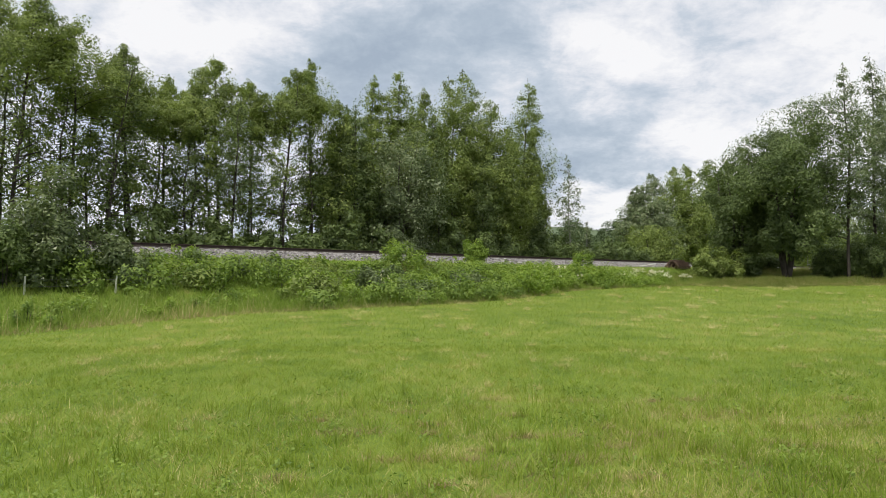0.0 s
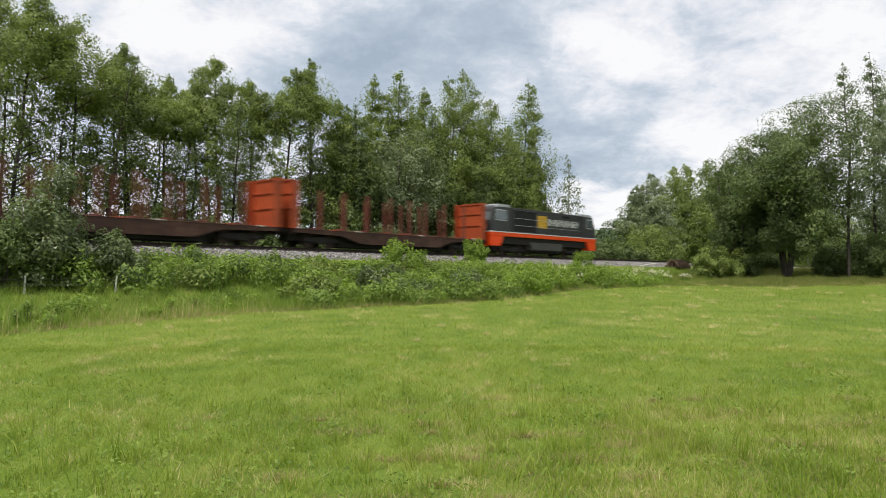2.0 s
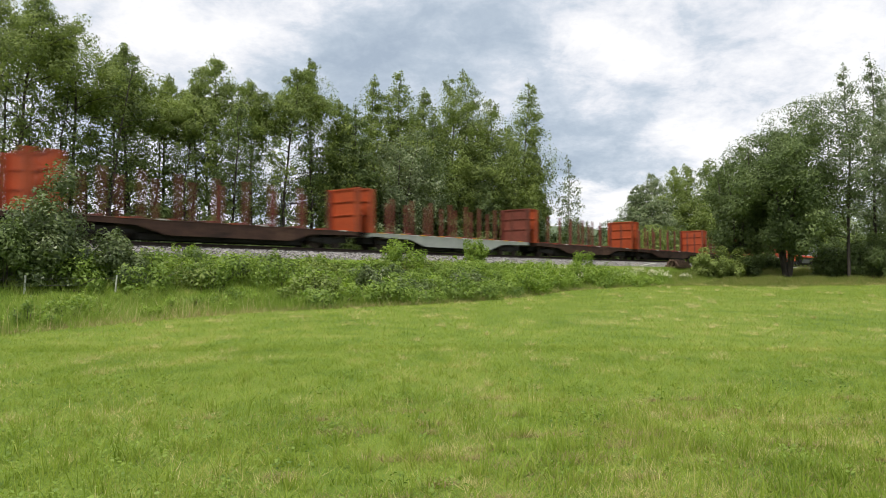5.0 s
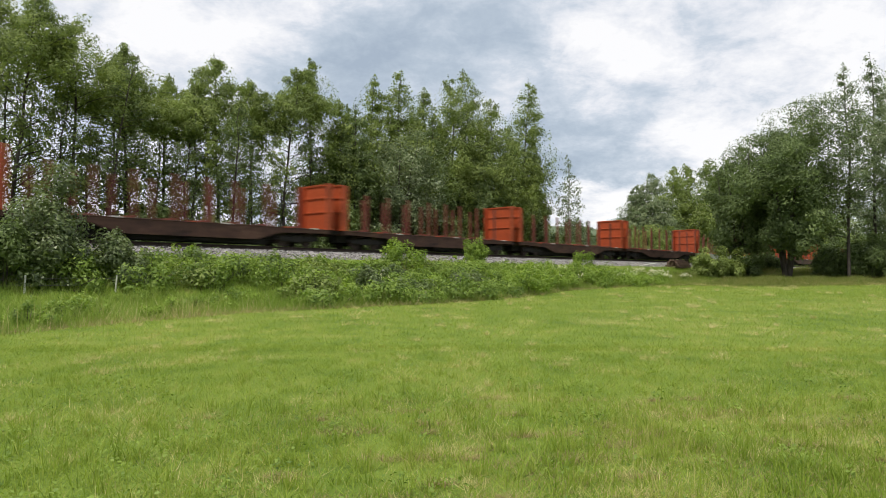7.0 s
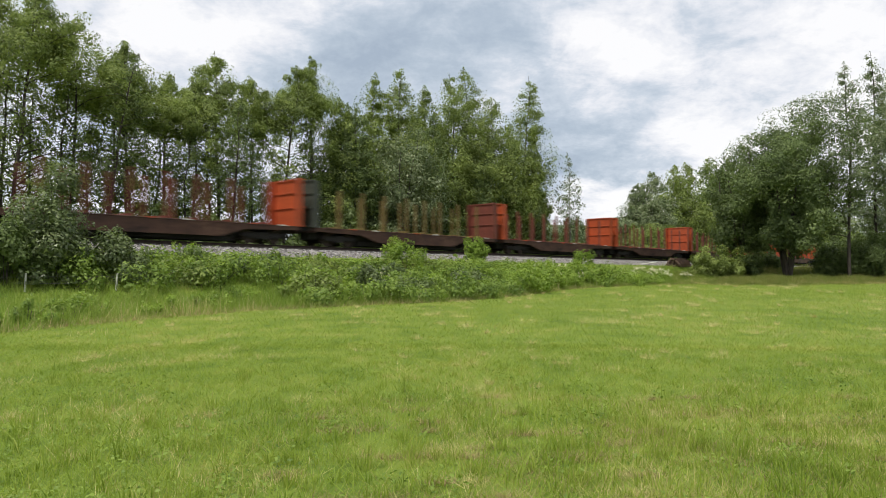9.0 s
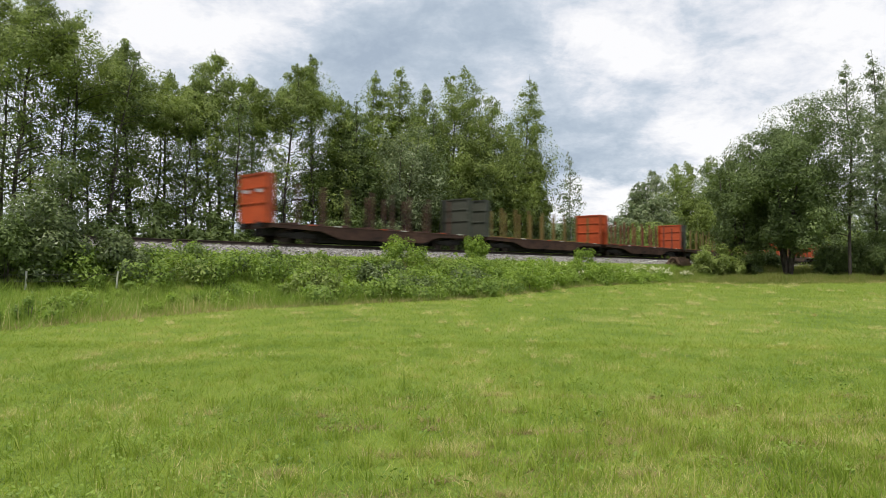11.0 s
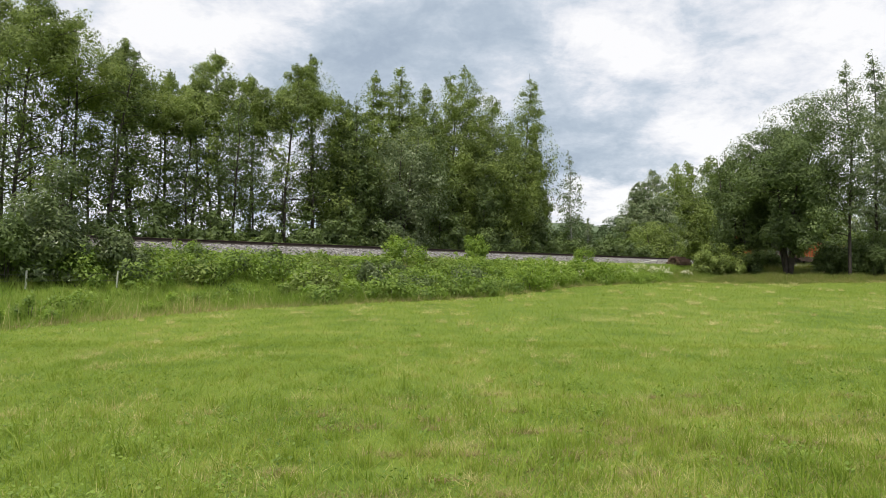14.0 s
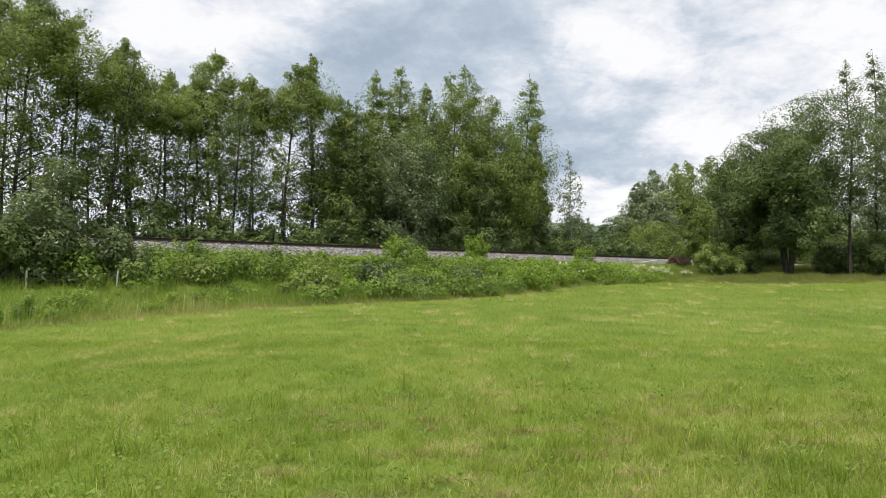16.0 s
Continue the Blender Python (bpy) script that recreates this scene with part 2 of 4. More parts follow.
def height(x, y):
    s, d = line_of(x, y)
    low = meadow(x, y)
    e = edge(s)
    t = np.clip((e - d) / (e - 3.0), 0, 1)
    near = low + np.maximum(2.5 - low, 0) * t ** 2.2
    far = 2.5 - 0.9 * smooth(3.2, 7.0, -d)
    z = np.where(d > 0, near, far)
    lump = 0.04 * np.sin(0.19 * x + 0.11 * y) + 0.03 * np.sin(0.08 * x - 0.23 * y + 1.3)
    return z + lump * smooth(3.4, 5.0, np.abs(d))


# ---- mesh helpers ----
def mesh_from(name, verts, faces, mat, smooth_faces=False):
    """verts: (n, 3); faces: list of arrays of equal-sided faces."""
    me = bpy.data.meshes.new(name)
    verts = np.asarray(verts, dtype=np.float32)
    me.vertices.add(len(verts))
    me.vertices.foreach_set("co", verts.ravel())
    loops = np.concatenate([np.asarray(f, dtype=np.int32).ravel() for f in faces])
    sizes = np.concatenate([np.full(len(f), np.asarray(f).shape[1], dtype=np.int32) for f in faces])
    starts = np.concatenate(([0], np.cumsum(sizes)[:-1])).astype(np.int32)
    me.loops.add(len(loops))
    me.loops.foreach_set("vertex_index", loops)
    me.polygons.add(len(sizes))
    me.polygons.foreach_set("loop_start", starts)
    me.update(calc_edges=True)
    me.validate()
    me.materials.append(mat)
    if smooth_faces:
        me.polygons.foreach_set("use_smooth", np.ones(len(sizes), dtype=bool))
    return me


def child(name, me, parent=None, label="", kind=""):
    ob = new(name, me)
    ob.parent = parent
    return tagged(ob, label, "", "", kind)


def tubes(name, lines, mat, sides=6):
    """Tapered tubes along lines of (points, radii), in one mesh."""
    vs, fs, base = [], [], 0
    ring = np.arange(sides) * 2 * np.pi / sides
    for pts, radii in lines:
        pts = np.asarray(pts, dtype=float)
        tan = np.gradient(pts, axis=0)
        tan /= np.linalg.norm(tan, axis=1)[:, None] + 1e-9
        up = np.where(np.abs(tan[:, 2:3]) > 0.9, np.array([[1.0, 0, 0]]), np.array([[0, 0, 1.0]]))
        a = np.cross(tan, up)
        a /= np.linalg.norm(a, axis=1)[:, None] + 1e-9
        b = np.cross(tan, a)
        v = pts[:, None] + np.asarray(radii)[:, None, None] * (np.cos(ring)[None, :, None] * a[:, None] + np.sin(ring)[None, :, None] * b[:, None])
        vs.append(v.reshape(-1, 3))
        for i in range(len(pts) - 1):
            for j in range(sides):
                k = (j + 1) % sides
                fs.append((base + i * sides + j, base + i * sides + k, base + (i + 1) * sides + k, base + (i + 1) * sides + j))
        base += len(pts) * sides
    return mesh_from(name, np.concatenate(vs), [np.array(fs)], mat, True)


def leaves(name, centres, sizes, mat, rng, up=0.35, lean=None):
    """One folded rhombus for each leaf or spray of leaves; lean: the way each one faces on the whole."""
    n = len(centres)
    nrm = rng.normal(size=(n, 3))
    if lean is not None:
        nrm = 0.42 * nrm + lean / (np.linalg.norm(lean, axis=1)[:, None] + 1e-6)
    nrm[:, 2] = (np.abs(nrm[:, 2]) if lean is None else nrm[:, 2]) + up
    nrm /= np.linalg.norm(nrm, axis=1)[:, None]
    a = np.cross(nrm, rng.normal(size=(n, 3)))
    a /= np.linalg.norm(a, axis=1)[:, None] + 1e-9
    b = np.cross(nrm, a)
    l, w = sizes[:, None], sizes[:, None] * rng.uniform(0.45, 0.75, (n, 1))
    if lean is not None:
        # pointed sprays, one face each
        v = np.stack((centres - a * l * 0.5 - b * w * 0.6, centres - a * l * 0.5 + b * w * 0.6, centres + a * l * 0.7), 1)
        return mesh_from(name, v.reshape(-1, 3), [np.arange(n * 3).reshape(n, 3)], mat)
    v = np.stack((centres - a * l * 0.5, centres + b * w * 0.5 + nrm * l * 0.12, centres + a * l * 0.5, centres - b * w * 0.5 + nrm * l * 0.12), 1)
    f = np.arange(n * 4).reshape(n, 4)
    tri = np.concatenate((f[:, [0, 1, 2]], f[:, [0, 2, 3]]))
    return mesh_from(name, v.reshape(-1, 3), [tri], mat)


def box_bm(bm, x0, x1, y0, y1, z0, z1, bevel=0.0):
    m = Matrix.Translation(((x0 + x1) / 2, (y0 + y1) / 2, (z0 + z1) / 2)) @ Matrix.Diagonal((x1 - x0, y1 - y0, z1 - z0, 1))
    made = bmesh.ops.create_cube(bm, size=1.0, matrix=m)
    if bevel:
        es = list({e for v in made["verts"] for e in v.link_edges})
        bmesh.ops.bevel(bm, geom=es, offset=bevel, segments=2, affect="EDGES", profile=0.5)
    return made


def disc_bm(bm, x, y, z, r, w):
    """A wheel-like disc whose axle lies across the line."""
    bmesh.ops.create_cone(bm, cap_ends=True, segments=20, radius1=r, radius2=r, depth=w,
                          matrix=Matrix.Translation((x, y, z)) @ Matrix.Rotation(math.pi / 2, 4, "X"))


def part(name, bm, mat, parent, label=""):
    me = bpy.data.meshes.new(name)
    bm.normal_update()
    bm.to_mesh(me)
    bm.free()
    me.materials.append(mat)
    return child(name, me, parent, label)


def block(name, dims, mat, parent, label="", bevel=0.02):
    bm = bmesh.new()
    box_bm(bm, *dims, bevel)
    return part(name, bm, mat, parent, label)


# ---- ground ----
def build_ground():
    ds = np.concatenate((-np.geomspace(1800, 14, 26), np.arange(-13, 20, 0.6), np.arange(20, 70, 2.5), np.geomspace(70, 1800, 24)))
    ss = np.concatenate((-np.geomspace(1800, 30, 22), np.arange(-28, 190, 2.0), np.geomspace(190, 2200, 26)))
    S, D = np.meshgrid(ss, ds, indexing="ij")
    x, y = along(S, D)
    z = height(x, y)
    n, m = S.shape
    idx = np.arange(n * m).reshape(n, m)
    f = np.stack((idx[:-1, :-1], idx[1:, :-1], idx[1:, 1:], idx[:-1, 1:]), -1).reshape(-1, 4)
    me = mesh_from("ground", np.stack((x, y, z), -1).reshape(-1, 3), [f], M_SOIL, True)
    tagged(new("ground", me), "mown green meadow with straw patches and a grassy railway bank", "meadow", kind="structure")


build_ground()


# ---- railway ----
def sweep(name, profile, s0, s1, step, mat, parent=None, jitter=0.0, seed=1):
    """A closed (d, z) profile drawn along the line."""
    rng = np.random.default_rng(seed)
    ss = np.arange(s0, s1 + step, step)
    p = np.array(profile)
    vs = []
    for s in ss:
        q = p + rng.normal(0, jitter, p.shape) if jitter else p
        x, y = along(s, q[:, 0])
        vs.append(np.stack((x, y, q[:, 1]), 1))
    k, n = len(p), len(ss)
    idx = np.arange(n * k).reshape(n, k)
    nxt = np.roll(idx, -1, 1)
    f = np.stack((idx[:-1], idx[1:], nxt[1:], nxt[:-1]), -1).reshape(-1, 4)
    return mesh_from(name, np.concatenate(vs), [f], mat)


def build_railway():
    track = tagged(new("railway_track"), "single railway track with rusty rails on grey ballast", "railway track", kind="structure")
    bed = [(-3.3, 2.2), (-2.75, 2.5), (-1.75, 2.93), (-0.8, 3.0), (0.8, 3.0), (1.65, 2.92), (2.3, 2.62), (2.9, 2.38), (3.3, 2.2)]
    child("ballast", sweep("ballast", bed, -60, 190, 0.35, M_BALLAST, None, 0.025), track, "grey crushed stone ballast bed")
    child("ballast", sweep("ballast_far", bed, -380, -60, 10, M_BALLAST), track)
    child("ballast", sweep("ballast_far", bed, 190.2, 620, 10, M_BALLAST), track)
    for d in (-0.75, 0.75):
        rail = [(d - 0.07, 3.06), (d + 0.07, 3.06), (d + 0.07, 3.085), (d + 0.012, 3.11), (d + 0.012, 3.2), (d + 0.036, 3.215), (d + 0.036, 3.25),
                (d - 0.036, 3.25), (d - 0.036, 3.215), (d - 0.012, 3.2), (d - 0.012, 3.11), (d - 0.07, 3.085)]
        child("rail", sweep("rail", rail, -380, 620, 20, M_STEEL), track, "rusty steel rail")
    vs, fs = [], []
    corner = np.array([(a, b, c) for a in (-0.13, 0.13) for b in (-1.28, 1.28) for c in (2.92, 3.06)])
    quad = np.array([(0, 1, 3, 2), (4, 6, 7, 5), (0, 4, 5, 1), (2, 3, 7, 6), (1, 5, 7, 3), (0, 2, 6, 4)])
    for i, s in enumerate(np.arange(-100, 240, 0.62)):
        x, y = along(s + corner[:, 0], corner[:, 1])
        vs.append(np.stack((x, y, corner[:, 2]), 1))
        fs.append(quad + 8 * i)
    child("sleepers", mesh_from("sleepers", np.concatenate(vs), [np.concatenate(fs)], M_SLEEPER), track, "weathered sleepers bedded in ballast", "stuff")
    # loose stones on the shoulder
    rng = np.random.default_rng(5)
    n = 19000
    s, d = rng.uniform(42, 122, n), rng.uniform(1.3, 3.2, n)
    z = np.interp(d, [0.8, 1.65, 2.3, 2.9, 3.3], [3.0, 2.92, 2.62, 2.38, 2.2]) + rng.uniform(-0.02, 0.03, n)
    x, y = along(s, d)
    octa = np.array([(1, 0, 0), (-1, 0, 0), (0, 1, 0), (0, -1, 0), (0, 0, 1), (0, 0, -1)], float)
    tri = np.array([(0, 2, 4), (2, 1, 4), (1, 3, 4), (3, 0, 4), (2, 0, 5), (1, 2, 5), (3, 1, 5), (0, 3, 5)])
    sz = rng.uniform(0.03, 0.075, (n, 1, 1)) * rng.uniform(0.6, 1.3, (n, 6, 1))
    v = np.stack((x, y, z), 1)[:, None] + octa[None] * sz
    f = (tri[None] + 6 * np.arange(n)[:, None, None]).reshape(-1, 3)
    child("stones", mesh_from("stones", v.reshape(-1, 3), [f], M_STONE), track, "loose grey ballast stones", "stuff")


build_railway()


# ---- trees and shrubs ----
def ball(rng, n):
    """Points within a ball, thicker towards its skin."""
    p = rng.normal(size=(n, 3))
    p /= np.linalg.norm(p, axis=1)[:, None]
    return p * rng.uniform(0.1, 1, (n, 1)) ** 0.4


def outline(shape, t):
    """Crown radius, as a share of the widest, at share t of the crown's height."""
    t = np.asarray(t, dtype=float)
    if shape == "tall":
        return np.where(t < 0.4, 0.7 + 0.75 * t, 0.02 + 0.98 * (np.clip(1 - t, 0, 1) / 0.6) ** 0.8)
    if shape == "high":
        return np.where(t < 0.6, 0.72 + 0.28 * t / 0.6, 0.03 + 0.97 * (np.clip(1 - t, 0, 1) / 0.4) ** 1.05)
    if shape == "spire":
        return 0.04 + 0.96 * np.clip(1 - t, 0, 1) ** 0.9
    return 0.12 + 0.9 * np.sqrt(np.clip(1 - (1.75 * t - 0.78) ** 2, 0, 1))


def tree(name, label, category, x, y, h, r, crown_from=0.3, shape="tall", count=6000, leaf=0.26, mat=None, bark=None, seed=1, stems=1, gaps=0.0, group=""):
    rng = np.random.default_rng(seed)
    high = shape == "high"
    count, leaf = int(count * (1.45 if high else 1.6)), leaf * 0.76
    z0 = float(height(np.array(x), np.array(y))) - 0.05
    root = tagged(new(name), label, category, group)
    root.location = (x, y, z0)
    wood, clumps = [], []
    for k in range(stems):
        az = rng.uniform(0, 2 * np.pi)
        lean = (0.02 if stems == 1 else 0.28) * r
        hh = h * (1 if k == 0 else rng.uniform(0.75, 0.95))
        f = np.linspace(0, 1, 9)
        bend = np.cumsum(rng.normal(0, 0.012 * h, (9, 2)), 0) * f[:, None]
        pts = np.stack((np.cos(az) * lean * f * 1.6 + bend[:, 0] + (k > 0) * 0.25 * np.cos(az), np.sin(az) * lean * f * 1.6 + bend[:, 1] + (k > 0) * 0.25 * np.sin(az), f * hh), 1)
        if k == 0:
            first = pts
        r0 = (0.011 if shape == "round" else 0.0062) * h + 0.025
        wood.append((pts, r0 * (1 - f) ** 0.8 + 0.012))
        limbs = int((30 if shape == "round" else 44) / stems ** 0.5)
        for i in range(limbs):
            g = crown_from + (0.97 - crown_from) * (i + rng.uniform(0, 1)) / limbs
            t = (g - crown_from) / (1 - crown_from)
            prof = float(outline(shape, t))
            a = rng.uniform(0, 2 * np.pi)
            ln = r * prof * (rng.uniform(0.5, 0.92) if shape == "round" else rng.uniform(0.65, 1.15))
            p0 = np.array([np.interp(g, f, pts[:, j]) for j in range(3)])
            rise = rng.uniform(0.2, 0.75) if shape != "round" else rng.uniform(0.05, 0.6)
            droop = 0.25 if shape != "round" else 0.1
            w = np.linspace(0, 1, 5)[:, None]
            way = np.array([np.cos(a), np.sin(a), 0.0])
            lp = p0 + way * ln * w + np.array([0, 0, 1.0]) * ln * (rise * w - droop * w ** 2) + rng.normal(0, 0.03 * ln, (5, 3)) * w
            wood.append((lp, np.linspace(max(0.014, 0.35 * r0 * (1 - g) + 0.012), 0.006, 5)))
            for m in range(6):
                c = rng.uniform(0.3, 1.05)
                if rng.uniform() < (gaps * (0.93 - 0.93 * float(smooth(0.50, 0.70, t))) if high else gaps * (1 - t)):
                    continue
                q = np.array([np.interp(c, w[:, 0], lp[:, j]) for j in range(3)]) + rng.normal(0, 0.10 * ln + 0.04, 3)
                clumps.append((*q, (0.2 if shape == "round" else 0.17) * r * (0.25 + 0.75 * prof) * rng.uniform(0.5, 1.3) * (0.75 if high and t < 0.5 else 1.0) + 0.10))
    clumps = np.array(clumps)
    some = int(count * {"high": 0.62, "round": 0.72}.get(shape, 0.5))
    pick = rng.choice(len(clumps), some, p=clumps[:, 3] ** 2 / (clumps[:, 3] ** 2).sum())
    off = ball(rng, some)
    cen = clumps[pick, :3] + off * clumps[pick, 3:4] * np.array([1.0, 1.0, 0.8])
    # the rest fills the crown's outline, lumpy and with holes
    more = int((count - some) * 1.45)
    tt = np.linspace(0, 1, 60)
    pdf = outline(shape, tt) ** 1.3 + 0.03
    pdf *= 1 - gaps * (1 - smooth(0.48, 0.70, tt)) * 0.9 if high else 1 - gaps * (1 - tt) ** 0.7
    t = np.clip(rng.choice(tt, more, p=pdf / pdf.sum()) + rng.uniform(-0.01, 0.01, more), 0, 1)
    a = rng.uniform(0, 2 * np.pi, more)
    ph = rng.uniform(0, 6.28, 6)
    lump = 1 + 0.20 * np.sin(3 * a + 7 * t + ph[0]) + 0.14 * np.sin(5 * a - 13 * t + ph[1]) + 0.10 * np.sin(2 * a + 31 * t + ph[2])
    q = r * outline(shape, t) * lump * rng.uniform(0, 1, more) ** 0.42 * (0.84 if shape == "round" else 1.0)
    g = crown_from + (1 - crown_from) * t
    axis = np.stack([np.interp(g, np.linspace(0, 1, 9), first[:, j]) for j in range(2)], 1)
    fill = np.stack((axis[:, 0] + q * np.cos(a), axis[:, 1] + q * np.sin(a), g * h + 0.25 * q), 1)
    k = 5.0 / max(1.0, r * 0.45)
    hole = np.sin(k * fill[:, 0] + ph[3]) + np.sin(k * 1.1 * fill[:, 1] + ph[4]) + np.sin(k * 0.9 * fill[:, 2] + ph[5]) + rng.normal(0, 0.5, more)
    keep = hole > -0.75 + (0.9 * gaps * (1 - smooth(0.5, 0.7, t)) if high else 1.5 * gaps * (1 - t))
    puff = np.stack((np.cos(k * fill[:, 0] + ph[3]), np.cos(k * 1.1 * fill[:, 1] + ph[4]), np.cos(k * 0.9 * fill[:, 2] + ph[5])), 1)
    out = np.stack((np.cos(a), np.sin(a), 0.2 + 0.8 * t), 1) - 0.55 * puff
    axis2 = np.stack((0 * off[:, 0], 0 * off[:, 0], np.clip(cen[:, 2], 0, h)), 1)
    mid = cen - axis2
    mid /= np.linalg.norm(mid, axis=1)[:, None] + 1e-6
    lean = np.concatenate((off * 1.0 + mid * 0.6, out[keep]))
    cen = np.concatenate((cen, fill[keep]))
    count = len(cen)
    cen[:, 2] = np.clip(cen[:, 2], 0.15, h * 1.01)
    child("trunk", tubes("trunk", wood, bark or M_BARK, 6), root, "slender trunk with thin limbs")
    child("crown", leaves("crown", cen, leaf * rng.uniform(0.6, 1.35, count) * (1.15 - 0.4 * (cen[:, 2] / h) ** 2), mat or M_BIRCH, rng, 0.25, lean), root, "leafy green crown")
    return root


def shrub(name, label, x, y, h, r, count=1500, leaf=0.13, mat=None, seed=1, group="", category="shrub"):
    """Many stems from one root, lumpy leaf mass down to the ground."""
    rng = np.random.default_rng(seed)
    count, leaf = int(count * 1.6), leaf * 0.78
    z0 = float(height(np.array(x), np.array(y))) - 0.05
    root = tagged(new(name), label, category, group)
    root.location = (x, y, z0)
    stems, clumps = [], []
    for i in range(max(7, int(9 * r))):
        a, q = rng.uniform(0, 2 * np.pi), math.sqrt(rng.uniform(0, 1))
        tip = np.array([r * q * np.cos(a), r * q * np.sin(a), h * math.sqrt(max(0.05, 1 - 0.8 * q * q)) * rng.uniform(0.72, 1.08)])
        w = np.linspace(0, 1, 4)[:, None]
        foot = tip * np.array([0.35, 0.35, 0])
        lp = foot + (tip - foot) * w + np.array([0, 0, 1]) * 0.1 * h * np.sin(np.pi * w)
        stems.append((lp, np.linspace(0.02, 0.005, 4)))
        for m in range(3):
            c = rng.uniform(0.3, 1.0)
            p = foot + (tip - foot) * c
            clumps.append((*(p + rng.normal(0, 0.10 * r, 3)), (0.24 * r + 0.10) * rng.uniform(0.5, 1.3)))
    clumps = np.array(clumps)
    pick = rng.choice(len(clumps), count, p=clumps[:, 3] ** 2 / (clumps[:, 3] ** 2).sum())
    off = ball(rng, count)
    cen = clumps[pick, :3] + off * clumps[pick, 3:4]
    cen[:, 2] = np.clip(cen[:, 2], 0.08, None)
    child("stem", tubes("stem", stems, M_BARK, 4), root, "", "stuff")
    child("foliage", leaves("foliage", cen, leaf * rng.uniform(0.6, 1.4, count), mat or M_SHRUB, rng, 0.3, off + 0.4 * cen / np.array([r, r, h])), root)
    return root


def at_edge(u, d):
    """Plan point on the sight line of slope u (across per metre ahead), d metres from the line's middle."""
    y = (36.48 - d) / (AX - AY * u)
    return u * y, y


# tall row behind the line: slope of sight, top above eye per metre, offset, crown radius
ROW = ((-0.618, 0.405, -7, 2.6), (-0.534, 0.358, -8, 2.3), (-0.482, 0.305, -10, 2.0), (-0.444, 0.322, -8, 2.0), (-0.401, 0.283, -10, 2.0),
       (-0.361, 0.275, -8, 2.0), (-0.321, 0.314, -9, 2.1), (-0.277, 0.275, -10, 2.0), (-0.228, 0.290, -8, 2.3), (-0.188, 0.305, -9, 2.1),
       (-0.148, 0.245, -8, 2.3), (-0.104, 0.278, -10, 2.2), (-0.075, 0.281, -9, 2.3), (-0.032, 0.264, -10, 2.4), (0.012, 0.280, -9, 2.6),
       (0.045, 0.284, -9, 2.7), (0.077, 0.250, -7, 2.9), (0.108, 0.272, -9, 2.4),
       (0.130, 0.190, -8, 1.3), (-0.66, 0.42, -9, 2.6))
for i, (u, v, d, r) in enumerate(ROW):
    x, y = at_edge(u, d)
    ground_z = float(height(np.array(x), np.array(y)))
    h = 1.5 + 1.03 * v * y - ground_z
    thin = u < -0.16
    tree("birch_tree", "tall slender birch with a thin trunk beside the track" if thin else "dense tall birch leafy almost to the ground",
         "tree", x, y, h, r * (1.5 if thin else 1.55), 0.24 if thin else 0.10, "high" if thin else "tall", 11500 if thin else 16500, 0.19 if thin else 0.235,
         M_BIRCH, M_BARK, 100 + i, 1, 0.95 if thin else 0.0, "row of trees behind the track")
# lower, thinner trees between them
for i in range(22):
    u = -0.66 + i * 0.036 + 0.008 * math.sin(5 * i)
    x, y = at_edge(u, -6.2 - 4.5 * ((i * 7) % 5) / 4)
    tree("young_alder", "young alder with sparse leaves darkened for shade and bare lower trunk", "tree", x, y, 9.5 + 3.5 * ((i * 3) % 4) / 3 + (i > 13) * 3, 2.1, 0.2, "tall",
         (2000 if i < 8 else 3000) if i < 14 else 7000, 0.17 if i < 14 else 0.2, M_ALDER, M_BARK, 200 + i, 1, 0.7 if i < 14 else 0.1, "row of trees behind the track")
# undergrowth along the far side, its shade put into a dark leaf colour
for i in range(72):
    s = 34 + (i // 3) * 3.6 + (i % 3) * 1.2
    x, y = along(s, (-4.9, -6.0, -8.2)[i % 3])
    shrub("undergrowth_shrub", "leafy undergrowth shrub under the trees, leaves darkened for shade", x, y, 2.4 + 1.5 * ((i * 5) % 4) / 3 + (0.6 if s > 62 else 0.0), 1.8, 1350, 0.3, M_ALDER, 300 + i, "undergrowth along the track")
x, y = at_edge(-0.066, -5.5)
tree("willow_tree", "round goat willow with silvery upturned leaves", "tree", x, y, 11.6, 3.9, 0.06, "round", 15000, 0.22, M_WILLOW, M_BARK, 41, 3)
x, y = at_edge(0.182, -6)
tree("thin_birch", "thin sparse young birch beside the track", "tree", x, y, 14.0, 1.75, 0.2, "tall", 1500, 0.24, M_WILLOW, M_PALE, 42)
x, y = at_edge(0.135, -6)
tree("spruce_tree", "small dark spruce at the end of the tree row", "tree", x, y, 7.0, 2.0, 0.05, "spire", 5000, 0.22, M_ALDER, M_BARK, 43)
x, y = at_edge(0.205, -6)
tree("thin_birch", "small pale sapling beside the track", "tree", x, y, 6.4, 1.2, 0.1, "spire", 1100, 0.22, M_WILLOW, M_PALE, 44)
